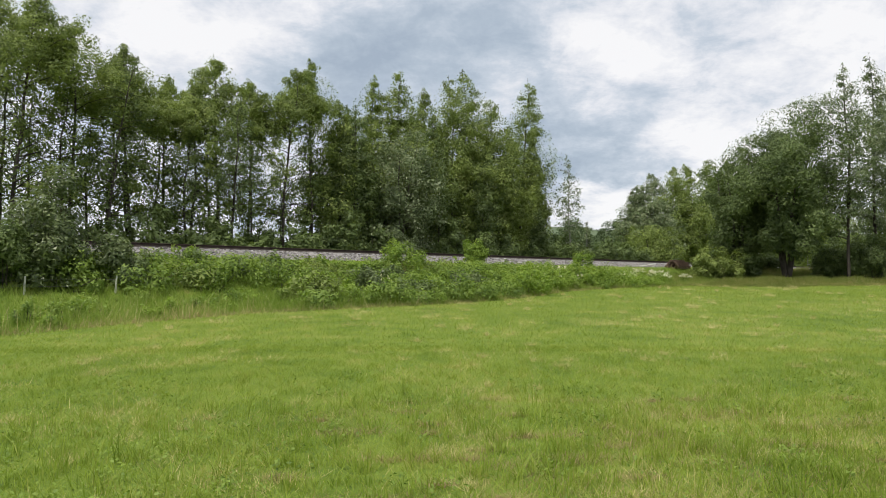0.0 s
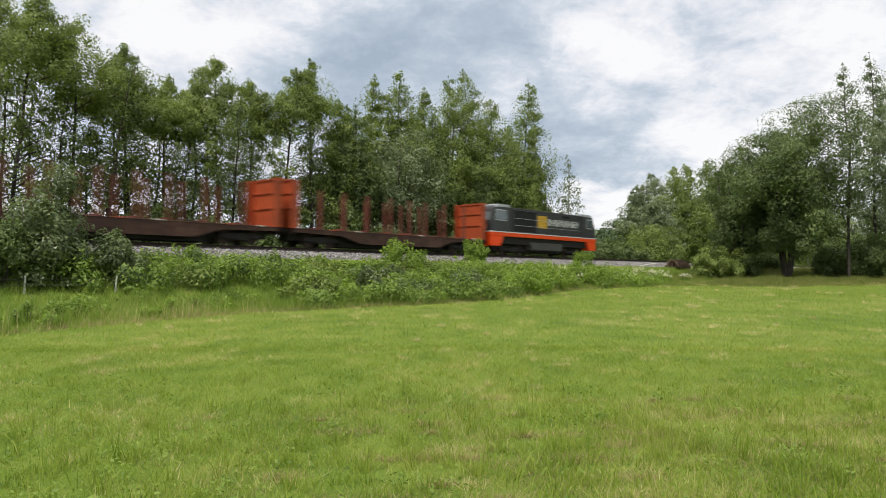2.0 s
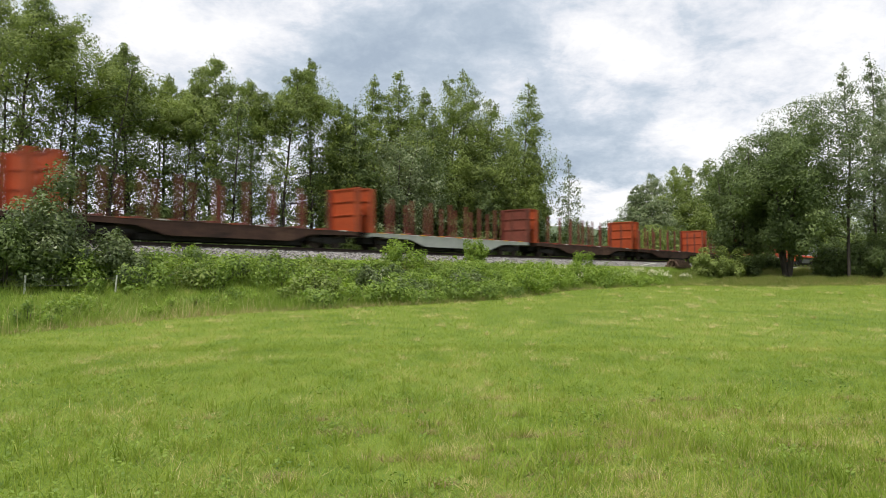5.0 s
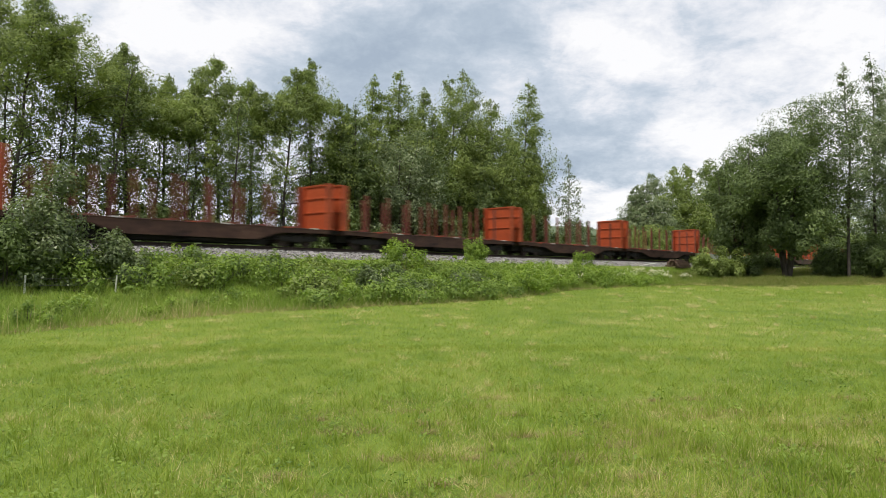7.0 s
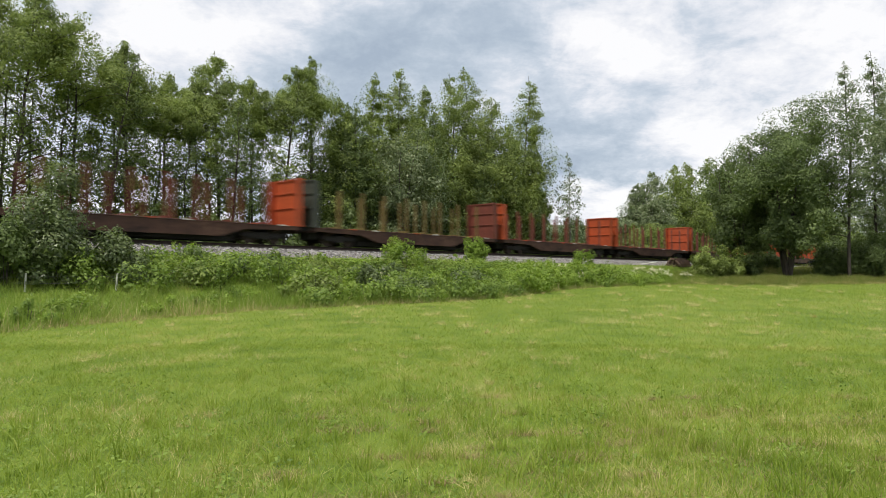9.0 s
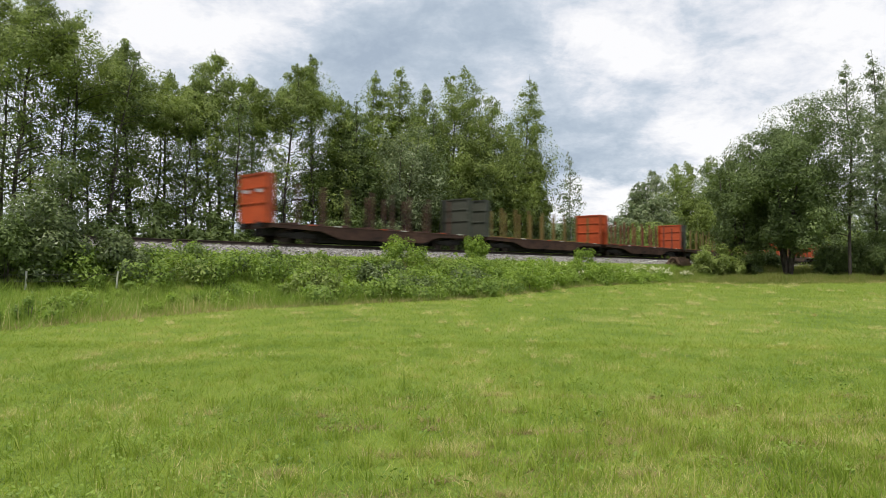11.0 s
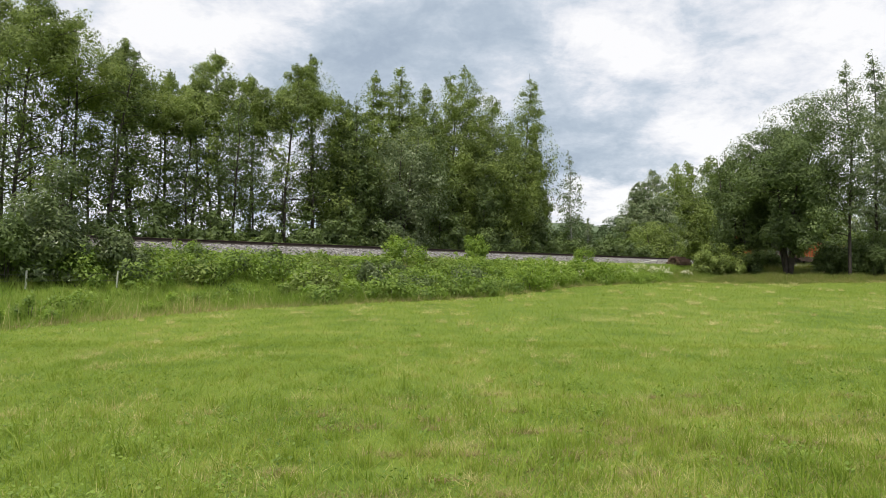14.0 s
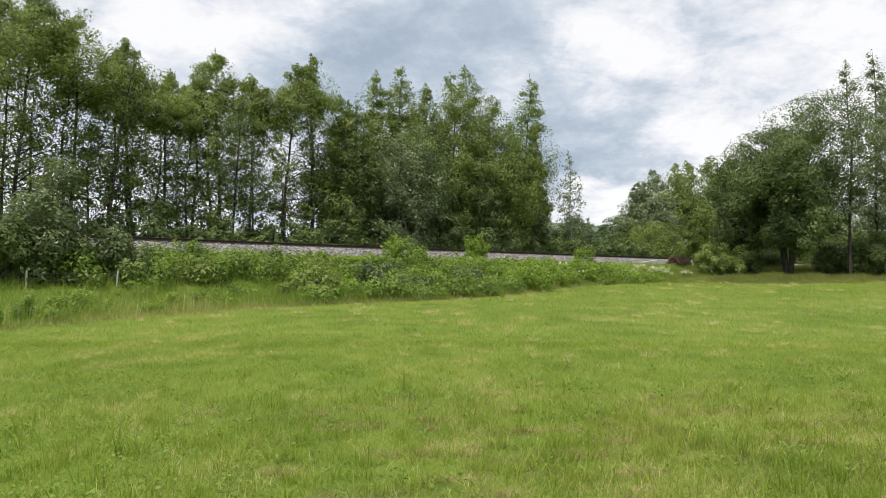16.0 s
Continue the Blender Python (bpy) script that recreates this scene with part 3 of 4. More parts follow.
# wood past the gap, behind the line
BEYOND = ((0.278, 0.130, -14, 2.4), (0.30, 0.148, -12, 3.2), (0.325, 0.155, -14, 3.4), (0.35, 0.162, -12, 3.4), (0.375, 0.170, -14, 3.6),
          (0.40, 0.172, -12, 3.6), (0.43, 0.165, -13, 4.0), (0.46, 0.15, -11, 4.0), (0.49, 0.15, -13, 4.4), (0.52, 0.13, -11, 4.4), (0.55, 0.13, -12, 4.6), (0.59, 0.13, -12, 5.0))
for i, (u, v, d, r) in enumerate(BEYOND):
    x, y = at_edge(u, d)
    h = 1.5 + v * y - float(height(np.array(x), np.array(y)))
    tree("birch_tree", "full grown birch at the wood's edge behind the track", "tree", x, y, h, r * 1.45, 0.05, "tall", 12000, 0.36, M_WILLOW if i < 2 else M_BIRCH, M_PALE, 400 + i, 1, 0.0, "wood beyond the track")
x, y = at_edge(0.30, -7)
tree("willow_tree", "low round willow with light green leaves by the track", "tree", x, y, 7.0, 4.2, 0.03, "round", 8000, 0.27, M_BIRCH, M_BARK, 45, 3)
x, y = at_edge(0.285, -5)
shrub("round_shrub", "light green round shrub beside the track", x, y, 4.0, 1.9, 2500, 0.22, M_BIRCH, 46)
# meadow-side grove
GROVE = ((0.492, 76, 19.6, 6.1, "round", 44000, 51), (0.422, 80, 15.6, 4.6, "round", 21000, 55), (0.578, 74, 23.6, 3.3, "tall", 5200, 52),
         (0.618, 79, 26.0, 3.6, "tall", 6500, 53), (0.665, 75, 25.0, 4.4, "tall", 15000, 54), (0.655, 90, 11.0, 4.5, "round", 12000, 59))
for u, y, h, r, shape, count, seed in GROVE:
    tall = shape == "tall"
    tree("birch_tree" if tall else "spreading_tree", "tall airy birch with a sparse crown" if tall else "broad spreading willow with several dark trunks", "tree",
         u * y, y, h, r, 0.2 if tall else 0.18, shape, count, 0.27, M_WILLOW if tall else M_ALDER, M_BARK, seed, 1 if tall else 4, 0.5 if tall else 0.0, "grove at the meadow's edge")
for i, (u, y, h, r) in enumerate(((0.378, 77, 3.4, 1.9), (0.402, 76, 3.7, 2.2), (0.428, 78, 3.4, 2.0), (0.455, 86, 3.4, 2.2), (0.545, 77, 4.0, 2.2), (0.575, 76, 4.8, 2.4), (0.61, 75, 5.2, 2.6),
                                  (0.645, 75, 5.6, 3.0), (0.69, 76, 5.8, 3.0), (0.56, 84, 5.0, 2.6), (0.60, 84, 5.6, 2.8), (0.64, 84, 6.0, 3.0))):
    shrub("grove_shrub", "dark green shrub at the foot of the grove", u * y, y, h, r, 3800, 0.24, M_BIRCH if i < 2 else M_ALDER, 500 + i, "shrubs of the grove")
# distant low trees in the gap
for i in range(12):
    u = 0.17 + i * 0.016
    y = 150 + 14 * ((i * 5) % 4)
    tree("distant_tree", "distant pale green tree", "tree", u * y, y, 10 + 3 * ((i * 3) % 4) / 3, 4.5, 0.05, "round", 3200, 0.55, M_FAR, M_BARK, 600 + i, 1, 0, "distant trees")


def build_hills():
    a = np.linspace(-1.4, 1.9, 160)
    rng = np.random.default_rng(9)
    ridge = 46 + 10 * np.sin(a * 5 + 1) + 6 * np.sin(a * 13) + rng.uniform(0, 5, 160)
    rows = []
    for r, k in ((650, 0.0), (760, 0.62), (900, 1.0), (1250, 0.0)):
        rows.append(np.stack((np.sin(a) * r, np.cos(a) * r, ridge * k - (1 - k) * 2), 1))
    v = np.concatenate(rows)
    idx = np.arange(640).reshape(4, 160)
    f = np.stack((idx[:-1, :-1], idx[:-1, 1:], idx[1:, 1:], idx[1:, :-1]), -1).reshape(-1, 4)
    tagged(new("backdrop", mesh_from("backdrop", v, [f], M_FAR, True)), "distant wooded ridge on the horizon", "hills", kind="structure")


build_hills()

# shrubs on the meadow side of the line
x, y = at_edge(-0.555, 6.0)
shrub("big_bush", "large dark rounded willow bush below the track", x, y, 3.9, 2.15, 9000, 0.16, M_BUSH, 61)
x, y = at_edge(-0.625, 6.8)
shrub("big_bush", "dark rounded willow bush beside the larger one", x, y, 2.7, 1.6, 6000, 0.15, M_ALDER, 62)
x, y = at_edge(-0.475, 6.2)
shrub("big_bush", "lower dark green bush on the bank", x, y, 2.2, 1.5, 4500, 0.15, M_BUSH, 63)
x, y = at_edge(-0.055, 4.3)
shrub("fresh_shrub", "bright green young shrub at the ballast's foot", x, y, 1.9, 1.45, 2600, 0.14, M_FRESH, 64)
x, y = at_edge(0.040, 4.0)
shrub("fresh_shrub", "bright yellow-green young shrub at the ballast's foot", x, y, 2.15, 1.2, 2600, 0.14, M_FRESH, 65)
x, y = at_edge(0.20, 3.9)
shrub("fresh_shrub", "small bright sapling at the ballast's foot", x, y, 1.7, 1.1, 1300, 0.14, M_FRESH, 66)
x, y = at_edge(-0.37, 4.6)
shrub("fresh_shrub", "small green shrub at the ballast's foot", x, y, 1.2, 0.9, 1300, 0.13, M_SHRUB, 67)
rng = np.random.default_rng(70)
for i in range(114):
    lane = i % 6
    s = 37 + i * 0.475 + rng.uniform(-0.5, 0.5)
    low = float(edge(s))
    if s < 50:
        d = 4.2 + lane * 0.65
    else:
        d = (4.3, low - 2.8, 7.4, low - 4.4, 5.8, low - 1.1)[lane]
    d = max(4.2, d + rng.uniform(-0.3, 0.3))
    x, y = along(s, d)
    h = (0.8, 1.4, 1.1, 1.2, 0.95, 1.25)[lane] * rng.uniform(0.6, 1.4) * (1.0 if s < 84 else 0.62)
    h *= min(1.0, max(0.45, (d - 3.0) / 3.2))
    shrub("bank_shrub", "leafy green shrub among the weeds of the bank", x, y, h, rng.uniform(1.05, 1.8), 1400, 0.16,
          (M_SHRUB, M_FRESH)[i % 2] if s > 66 else (M_SHRUB, M_BUSH, M_SHRUB, M_FRESH, M_BIRCH, M_SHRUB, M_FRESH, M_ALDER, M_SHRUB)[i % 9], 700 + i, "shrubs along the bank")


rng = np.random.default_rng(71)
for i in range(34):
    s = 24 + i * 0.85 + rng.uniform(-0.4, 0.4)
    x, y = along(s, float(edge(s)) - rng.uniform(0.6, 6.0))
    shrub("weed_clump", "low leafy weeds in the tall grass", x, y, rng.uniform(0.35, 0.75), rng.uniform(0.4, 0.9), 520, 0.10,
          (M_FRESH, M_SHRUB)[i % 2], 800 + i, "weeds on the bank", "weeds")


# ---- grass ----
def blades(name, x, y, hgt, wid, mat, label, rng, bend=0.35, jointed=False):
    n = len(x)
    z = height(x, y) - 0.01
    a = rng.uniform(0, 2 * np.pi, n)
    side = np.stack((np.cos(a), np.sin(a), np.zeros(n)), 1) * (wid / 2)[:, None]
    b = rng.uniform(0, 2 * np.pi, n)
    tip = np.stack((np.cos(b), np.sin(b), np.zeros(n)), 1) * (hgt * rng.uniform(0, 2 * bend, n))[:, None]
    tip[:, 2] = hgt
    root = np.stack((x, y, z), 1)
    if jointed:
        mid = root + tip * np.array([0.28, 0.28, 0.6])
        v = np.stack((root - side, root + side, mid + side * 0.8, mid - side * 0.8, root + tip), 1).reshape(-1, 3)
        k = 5 * np.arange(n)[:, None]
        faces = [k + np.array([[0, 1, 2, 3]]), k + np.array([[3, 2, 4]])]
    else:
        v = np.stack((root - side, root + side, root + tip), 1).reshape(-1, 3)
        faces = [3 * np.arange(n)[:, None] + np.array([[0, 1, 2]])]
    tagged(new(name, mesh_from(name, v, faces, mat)), label, "grass", kind="stuff")


def build_grass():
    rng = np.random.default_rng(80)
    # short sward, even, then tufts
    n = 190000
    x, y = rng.uniform(-13, 13, n), 2.0 + 13 * rng.uniform(0, 1, n) ** 0.9
    blades("meadow_grass", x, y, rng.uniform(0.04, 0.115, n) * np.clip(1.2 - y / 28, 0.6, 1), rng.uniform(0.005, 0.010, n), M_GRASS, "short green meadow grass", rng, 1.2)
    k, n = 5200, 78000
    tx, ty = rng.uniform(-13, 13, k), 2.0 + 13 * rng.uniform(0, 1, k) ** 1.2
    which = rng.integers(0, k, n)
    x, y = tx[which] + rng.normal(0, 0.04, n), ty[which] + rng.normal(0, 0.04, n)
    tall = rng.gamma(2.2, 0.45, k)[which]
    blades("meadow_grass", x, y, (0.06 + 0.085 * tall) * rng.uniform(0.6, 1.3, n) * np.clip(1.3 - y / 14, 0.3, 1), rng.uniform(0.004, 0.009, n), M_GRASS, "loose tufts of fresh green grass", rng, 0.8, True)
    n = 180000
    y = 14 + 62 * rng.uniform(0, 1, n) ** 1.25
    x = rng.uniform(-0.72, 0.8, n) * y
    s, d = line_of(x, y)
    keep = d > edge(s) - 0.3
    x, y = x[keep], y[keep]
    blades("meadow_grass", x, y, rng.uniform(0.03, 0.085, len(x)) * (0.8 + y / 60), rng.uniform(0.010, 0.022, len(x)) * (0.7 + y / 40), M_GRASS, "short green meadow grass", rng, 1.2)
    k, n = 380, 7500
    tx, ty = rng.uniform(-4.5, 5.0, k), 3.6 + 4.5 * rng.uniform(0, 1, k) ** 1.3
    tx[:150] = rng.normal(2.6, 1.2, 150)
    which = rng.integers(0, k, n)
    x, y = tx[which] + rng.normal(0, 0.07, n), ty[which] + rng.normal(0, 0.07, n)
    blades("meadow_grass", x, y, rng.uniform(0.08, 0.22, n) * rng.uniform(0.5, 1.1, k)[which], rng.uniform(0.005, 0.010, n), M_GRASS, "coarse longer tufts left in the mown meadow", rng, 0.6, True)
    # mown straw left in small swathes
    k, n = 400, 28000
    ty = 4 + 62 * rng.uniform(0, 1, k) ** 1.5
    tx = rng.uniform(-0.7, 0.8, k) * ty
    tx[:30], ty[:30] = rng.uniform(-3, 5, 30), rng.uniform(4.4, 8, 30)
    which = rng.integers(0, k, n)
    size = rng.gamma(2.0, 0.13, k)[which]
    x, y = tx[which] + rng.normal(0, 1, n) * size * 0.8, ty[which] + rng.normal(0, 1, n) * size * (0.7 + ty[which] / 40)
    s, d = line_of(x, y)
    keep = d > edge(s)
    x, y = x[keep], y[keep]
    blades("dry_stalks", x, y, rng.uniform(0.05, 0.13, len(x)) * (0.75 + y / 40), rng.uniform(0.004, 0.008, len(x)) * (0.7 + y / 20), M_STRAW, "dry straw stalks lying in the grass", rng, 0.9)
    # worn, dry spots
    k, n = 90, 26000
    tx, ty = rng.uniform(-1.5, 5.5, k), rng.uniform(4.2, 8.5, k)
    which = rng.integers(0, k, n)
    size = rng.gamma(2.0, 0.07, k)[which]
    x, y = tx[which] + rng.normal(0, 1, n) * size * 1.6, ty[which] + rng.normal(0, 1, n) * size * 0.7
    blades("dry_thatch", x, y, rng.uniform(0.02, 0.07, n), rng.uniform(0.004, 0.008, n), M_DRY, "brown dry thatch showing through the grass", rng, 1.6)
    # low broad-leaved weeds
    k, n = 240, 7500
    tx, ty = rng.uniform(-6, 7, k), 3.5 + 7 * rng.uniform(0, 1, k)
    tx[:60], ty[:60] = rng.normal(-2.8, 1.1, 60), rng.uniform(4.2, 7.0, 60)
    which = rng.integers(0, k, n)
    x, y = tx[which] + rng.normal(0, 0.10, n), ty[which] + rng.normal(0, 0.10, n)
    c = np.stack((x, y, height(x, y) + rng.uniform(0.02, 0.13, n)), 1)
    tagged(new("clover", leaves("clover", c, rng.uniform(0.02, 0.05, n), M_SHRUB, rng, 1.5)), "low broad-leaved weeds in the meadow", "weeds", kind="stuff")
    # unmown bank
    n = 130000
    s = 14 + 126 * rng.uniform(0, 1, n)
    w = rng.uniform(0, 1, n) ** 0.75
    d = 3.5 + (edge(s) - 3.5) * w + rng.normal(0, 0.12, n)
    x, y = along(s, d)
    tall = (0.30 + 0.45 * rng.uniform(0, 1, n)) * (0.75 + 0.25 * np.sin(s * 1.7) * np.sin(d * 2.1 + s * 0.6)) * np.clip((edge(s) - d) / 1.2 + 0.45, 0.35, 1)
    blades("tall_grass", x, y, tall, rng.uniform(0.014, 0.03, n), M_TALL, "tall unmown grass and weeds on the bank", rng, 0.6)
    n = 2200
    s = 14 + 126 * rng.uniform(0, 1, n)
    d = edge(s) - rng.gamma(1.6, 0.7, n)
    x, y = along(s, np.maximum(d, 4))
    blades("dry_stalks", x, y, rng.uniform(0.3, 0.85, n), rng.uniform(0.01, 0.02, n), M_STRAW, "dry seed stalks standing in the tall grass", rng, 0.4)
    # dead stems where the mower stopped
    n = 12000
    s = 24 + 90 * rng.uniform(0, 1, n)
    x, y = along(s, edge(s) - rng.uniform(-0.15, 0.7, n))
    blades("dry_thatch", x, y, rng.uniform(0.06, 0.3, n), rng.uniform(0.008, 0.016, n), M_DRY, "brown dead stems along the mown edge", rng, 0.9)
    # rough unmown edge before the grove, the trees' shade put into its grass colour
    def edge_strip(n, far, lift):
        y0 = 61.0 + 30 * rng.uniform(0, 1, n) ** far
        u = rng.uniform(0.26, 0.8, n)
        yy = y0 + 1.6 * np.sin(23 * u) + 0.9 * np.sin(71 * u + 1) + rng.normal(0, 0.5, n)
        xx = u * yy
        s, d = line_of(xx, yy)
        keep = d > 5
        rise = (0.18 + 0.82 * smooth(61, 69, y0)) * (0.55 + 0.45 * smooth(0.36, 0.45, u)) * (0.8 + 0.25 * np.sin(1.9 * xx) * np.sin(0.7 * yy + 0.4 * xx))
        return xx[keep], yy[keep], (rise * rng.uniform(0.5, 1.1, n) * lift)[keep]

    x, y, tall = edge_strip(140000, 1.2, 1.0)
    blades("tall_grass", x, y, tall, rng.uniform(0.03, 0.06, len(x)), M_ROUGH, "tall olive grass at the grove's foot, coloured darker for its shade", rng, 0.6)
    x, y, tall = edge_strip(16000, 1.6, 1.05)
    blades("dry_stalks", x, y, tall, rng.uniform(0.012, 0.028, len(x)), M_DRY, "dry seed stalks along the grove's foot", rng, 0.5)


build_grass()


def meadowsweet(x, y, seed):
    rng = np.random.default_rng(seed)
    z0 = float(height(np.array(x), np.array(y))) - 0.03
    root = tagged(new("meadowsweet"), "tall weed with cream white flower heads", "wildflower", "flowers on the bank")
    root.location = (x, y, z0)
    stems, heads = [], []
    for i in range(7):
        tip = np.array([*rng.normal(0, 0.28, 2), rng.uniform(0.65, 1.0)])
        w = np.linspace(0, 1, 3)[:, None]
        stems.append((tip * np.concatenate((w, w, w), 1), (0.012, 0.01, 0.006)))
        heads.append(tip + rng.normal(0, 0.06, (22, 3)))
    child("stem", tubes("stem", stems, M_SHRUB, 4), root)
    low = rng.normal(0, 0.22, (260, 3))
    low[:, 2] = rng.uniform(0.1, 0.75, 260)
    child("leaf_mass", leaves("leaf_mass", low, rng.uniform(0.08, 0.16, 260), M_SHRUB, rng), root, "", "stuff")
    c = np.concatenate(heads)
    child("flower_heads", leaves("flower_heads", c, rng.uniform(0.05, 0.10, len(c)), M_FLOWER, rng, 1.0), root, "cream white flower heads", "stuff")


rng = np.random.default_rng(90)
for i in range(58):
    s = 73 + 27 * rng.uniform(0, 1)
    meadowsweet(*along(s, 5.6 + rng.uniform(0, 3.2)), 900 + i)
for i in range(2):
    meadowsweet(*along(58 + 9 * i, 7.5 + rng.uniform(0, 1.5)), 950 + i)


# ---- fence and timber pile ----
def build_fence():
    fence = tagged(new("wire_fence"), "old wire fence with thin pale posts in tall grass", "fence")
    spots = [at_edge(u, d) for u, d in ((-0.86, 9.0), (-0.73, 8.6), (-0.595, 8.2), (-0.465, 8.0))]
    tops = []
    for i, (x, y) in enumerate(spots):
        z = float(height(np.array(x), np.array(y)))
        bm = bmesh.new()
        bmesh.ops.create_cone(bm, cap_ends=True, segments=8, radius1=0.04, radius2=0.034, depth=0.85, matrix=Matrix.Translation((x, y, z + 0.26)) @ Matrix.Rotation(0.04 * (i - 1), 4, "Y"))
        part("post", bm, M_POST, fence, "pale weathered post")
        tops.append((x, y, z))
    for up in (0.3, 0.55):
        line = np.array([(x, y, z + up) for x, y, z in tops])
        child("wire", tubes("wire", [(line, np.full(len(line), 0.006))], M_WIRE, 4), fence, "thin wire")


build_fence()


def build_pile():
    rng = np.random.default_rng(95)
    x, y = at_edge(0.335, 3.5)
    z = float(height(np.array(x), np.array(y)))
    pile = tagged(new("timber_pile"), "pile of old brown sleepers beside the track", "timber pile")
    pile.location = (x, y, z)
    pile.rotation_euler = (0, 0, math.atan2(AY, AX))
    for row, count in ((0, 6), (1, 6), (2, 5), (3, 4), (4, 2)):
        for i in range(count):
            yy = (i - count / 2) * 0.3
            dx = rng.uniform(-0.35, 0.35)
            block("sleeper", (dx - 1.6, dx + 1.6, yy, yy + 0.25, row * 0.2 - 0.02, row * 0.2 + 0.17), M_TIMBER, pile, bevel=0.015)
    x, y = at_edge(0.293, 3.6)
    z = float(height(np.array(x), np.array(y)))
    bar = np.array([(-0.9, 0, 0.35), (0.9, 0.3, 0.62)]) + np.array([x, y, z])
    tagged(new("pale_pole", tubes("pale_pole", [(np.linspace(bar[0], bar[1], 4), np.full(4, 0.04))], M_POST, 8)), "pale pole lying on the ballast shoulder", "pole")


build_pile()


# ---- the train ----
def bogie(parent, x, r, base, name="bogie"):
    """Two axles in a frame, the wheels on it."""
    bm = bmesh.new()
    for y in (-1.02, 0.98):
        box_bm(bm, x - base / 2 - 0.5, x + base / 2 + 0.5, y, y + 0.06, 0.42, 0.62, 0.015)
        box_bm(bm, x - 0.45, x + 0.45, y - 0.02, y + 0.08, 0.3, 0.72, 0.02)
        for k in (-1, 1):
            box_bm(bm, x + k * base / 2 - 0.16, x + k * base / 2 + 0.16, y - 0.05, y + 0.09, 0.34, 0.68, 0.02)
    box_bm(bm, x - 0.25, x + 0.25, -1.0, 1.0, 0.5, 0.72, 0.02)
    b = part(name, bm, M_UNDER, parent, "black bogie")
    for k in (-1, 1):
        bm = bmesh.new()
        for y in (-0.75, 0.75):
            disc_bm(bm, x + k * base / 2, y, r, r, 0.13)
        disc_bm(bm, x + k * base / 2, 0, r, 0.09, 1.5)
        part("wheelset", bm, M_STEEL, b, "dark steel wheelset")


def buffers(parent, x, way):
    for y in (-0.87, 0.87):
        bm = bmesh.new()
        bmesh.ops.create_cone(bm, cap_ends=True, segments=14, radius1=0.1, radius2=0.1, depth=0.5, matrix=Matrix.Translation((x - way * 0.22, y, 1.05)) @ Matrix.Rotation(math.pi / 2, 4, "Y"))
        bmesh.ops.create_cone(bm, cap_ends=True, segments=16, radius1=0.24, radius2=0.24, depth=0.06, matrix=Matrix.Translation((x, y, 1.05)) @ Matrix.Rotation(math.pi / 2, 4, "Y"))
        part("buffer", bm, M_UNDER, parent, "black buffer")


def prism(bm, outline, y0, y1, bevel=0.0):
    """An (x, z) outline drawn across from y0 to y1."""
    a = [bm.verts.new((x, y0, z)) for x, z in outline]
    b = [bm.verts.new((x, y1, z)) for x, z in outline]
    n = len(a)
    made = [bm.faces.new(a), bm.faces.new(b[::-1])]
    for i in range(n):
        made.append(bm.faces.new((a[i], b[i], b[(i + 1) % n], a[(i + 1) % n])))
    bmesh.ops.recalc_face_normals(bm, faces=made)
    if bevel:
        bmesh.ops.bevel(bm, geom=list({e for f in made for e in f.edges}), offset=bevel, segments=2, affect="EDGES")


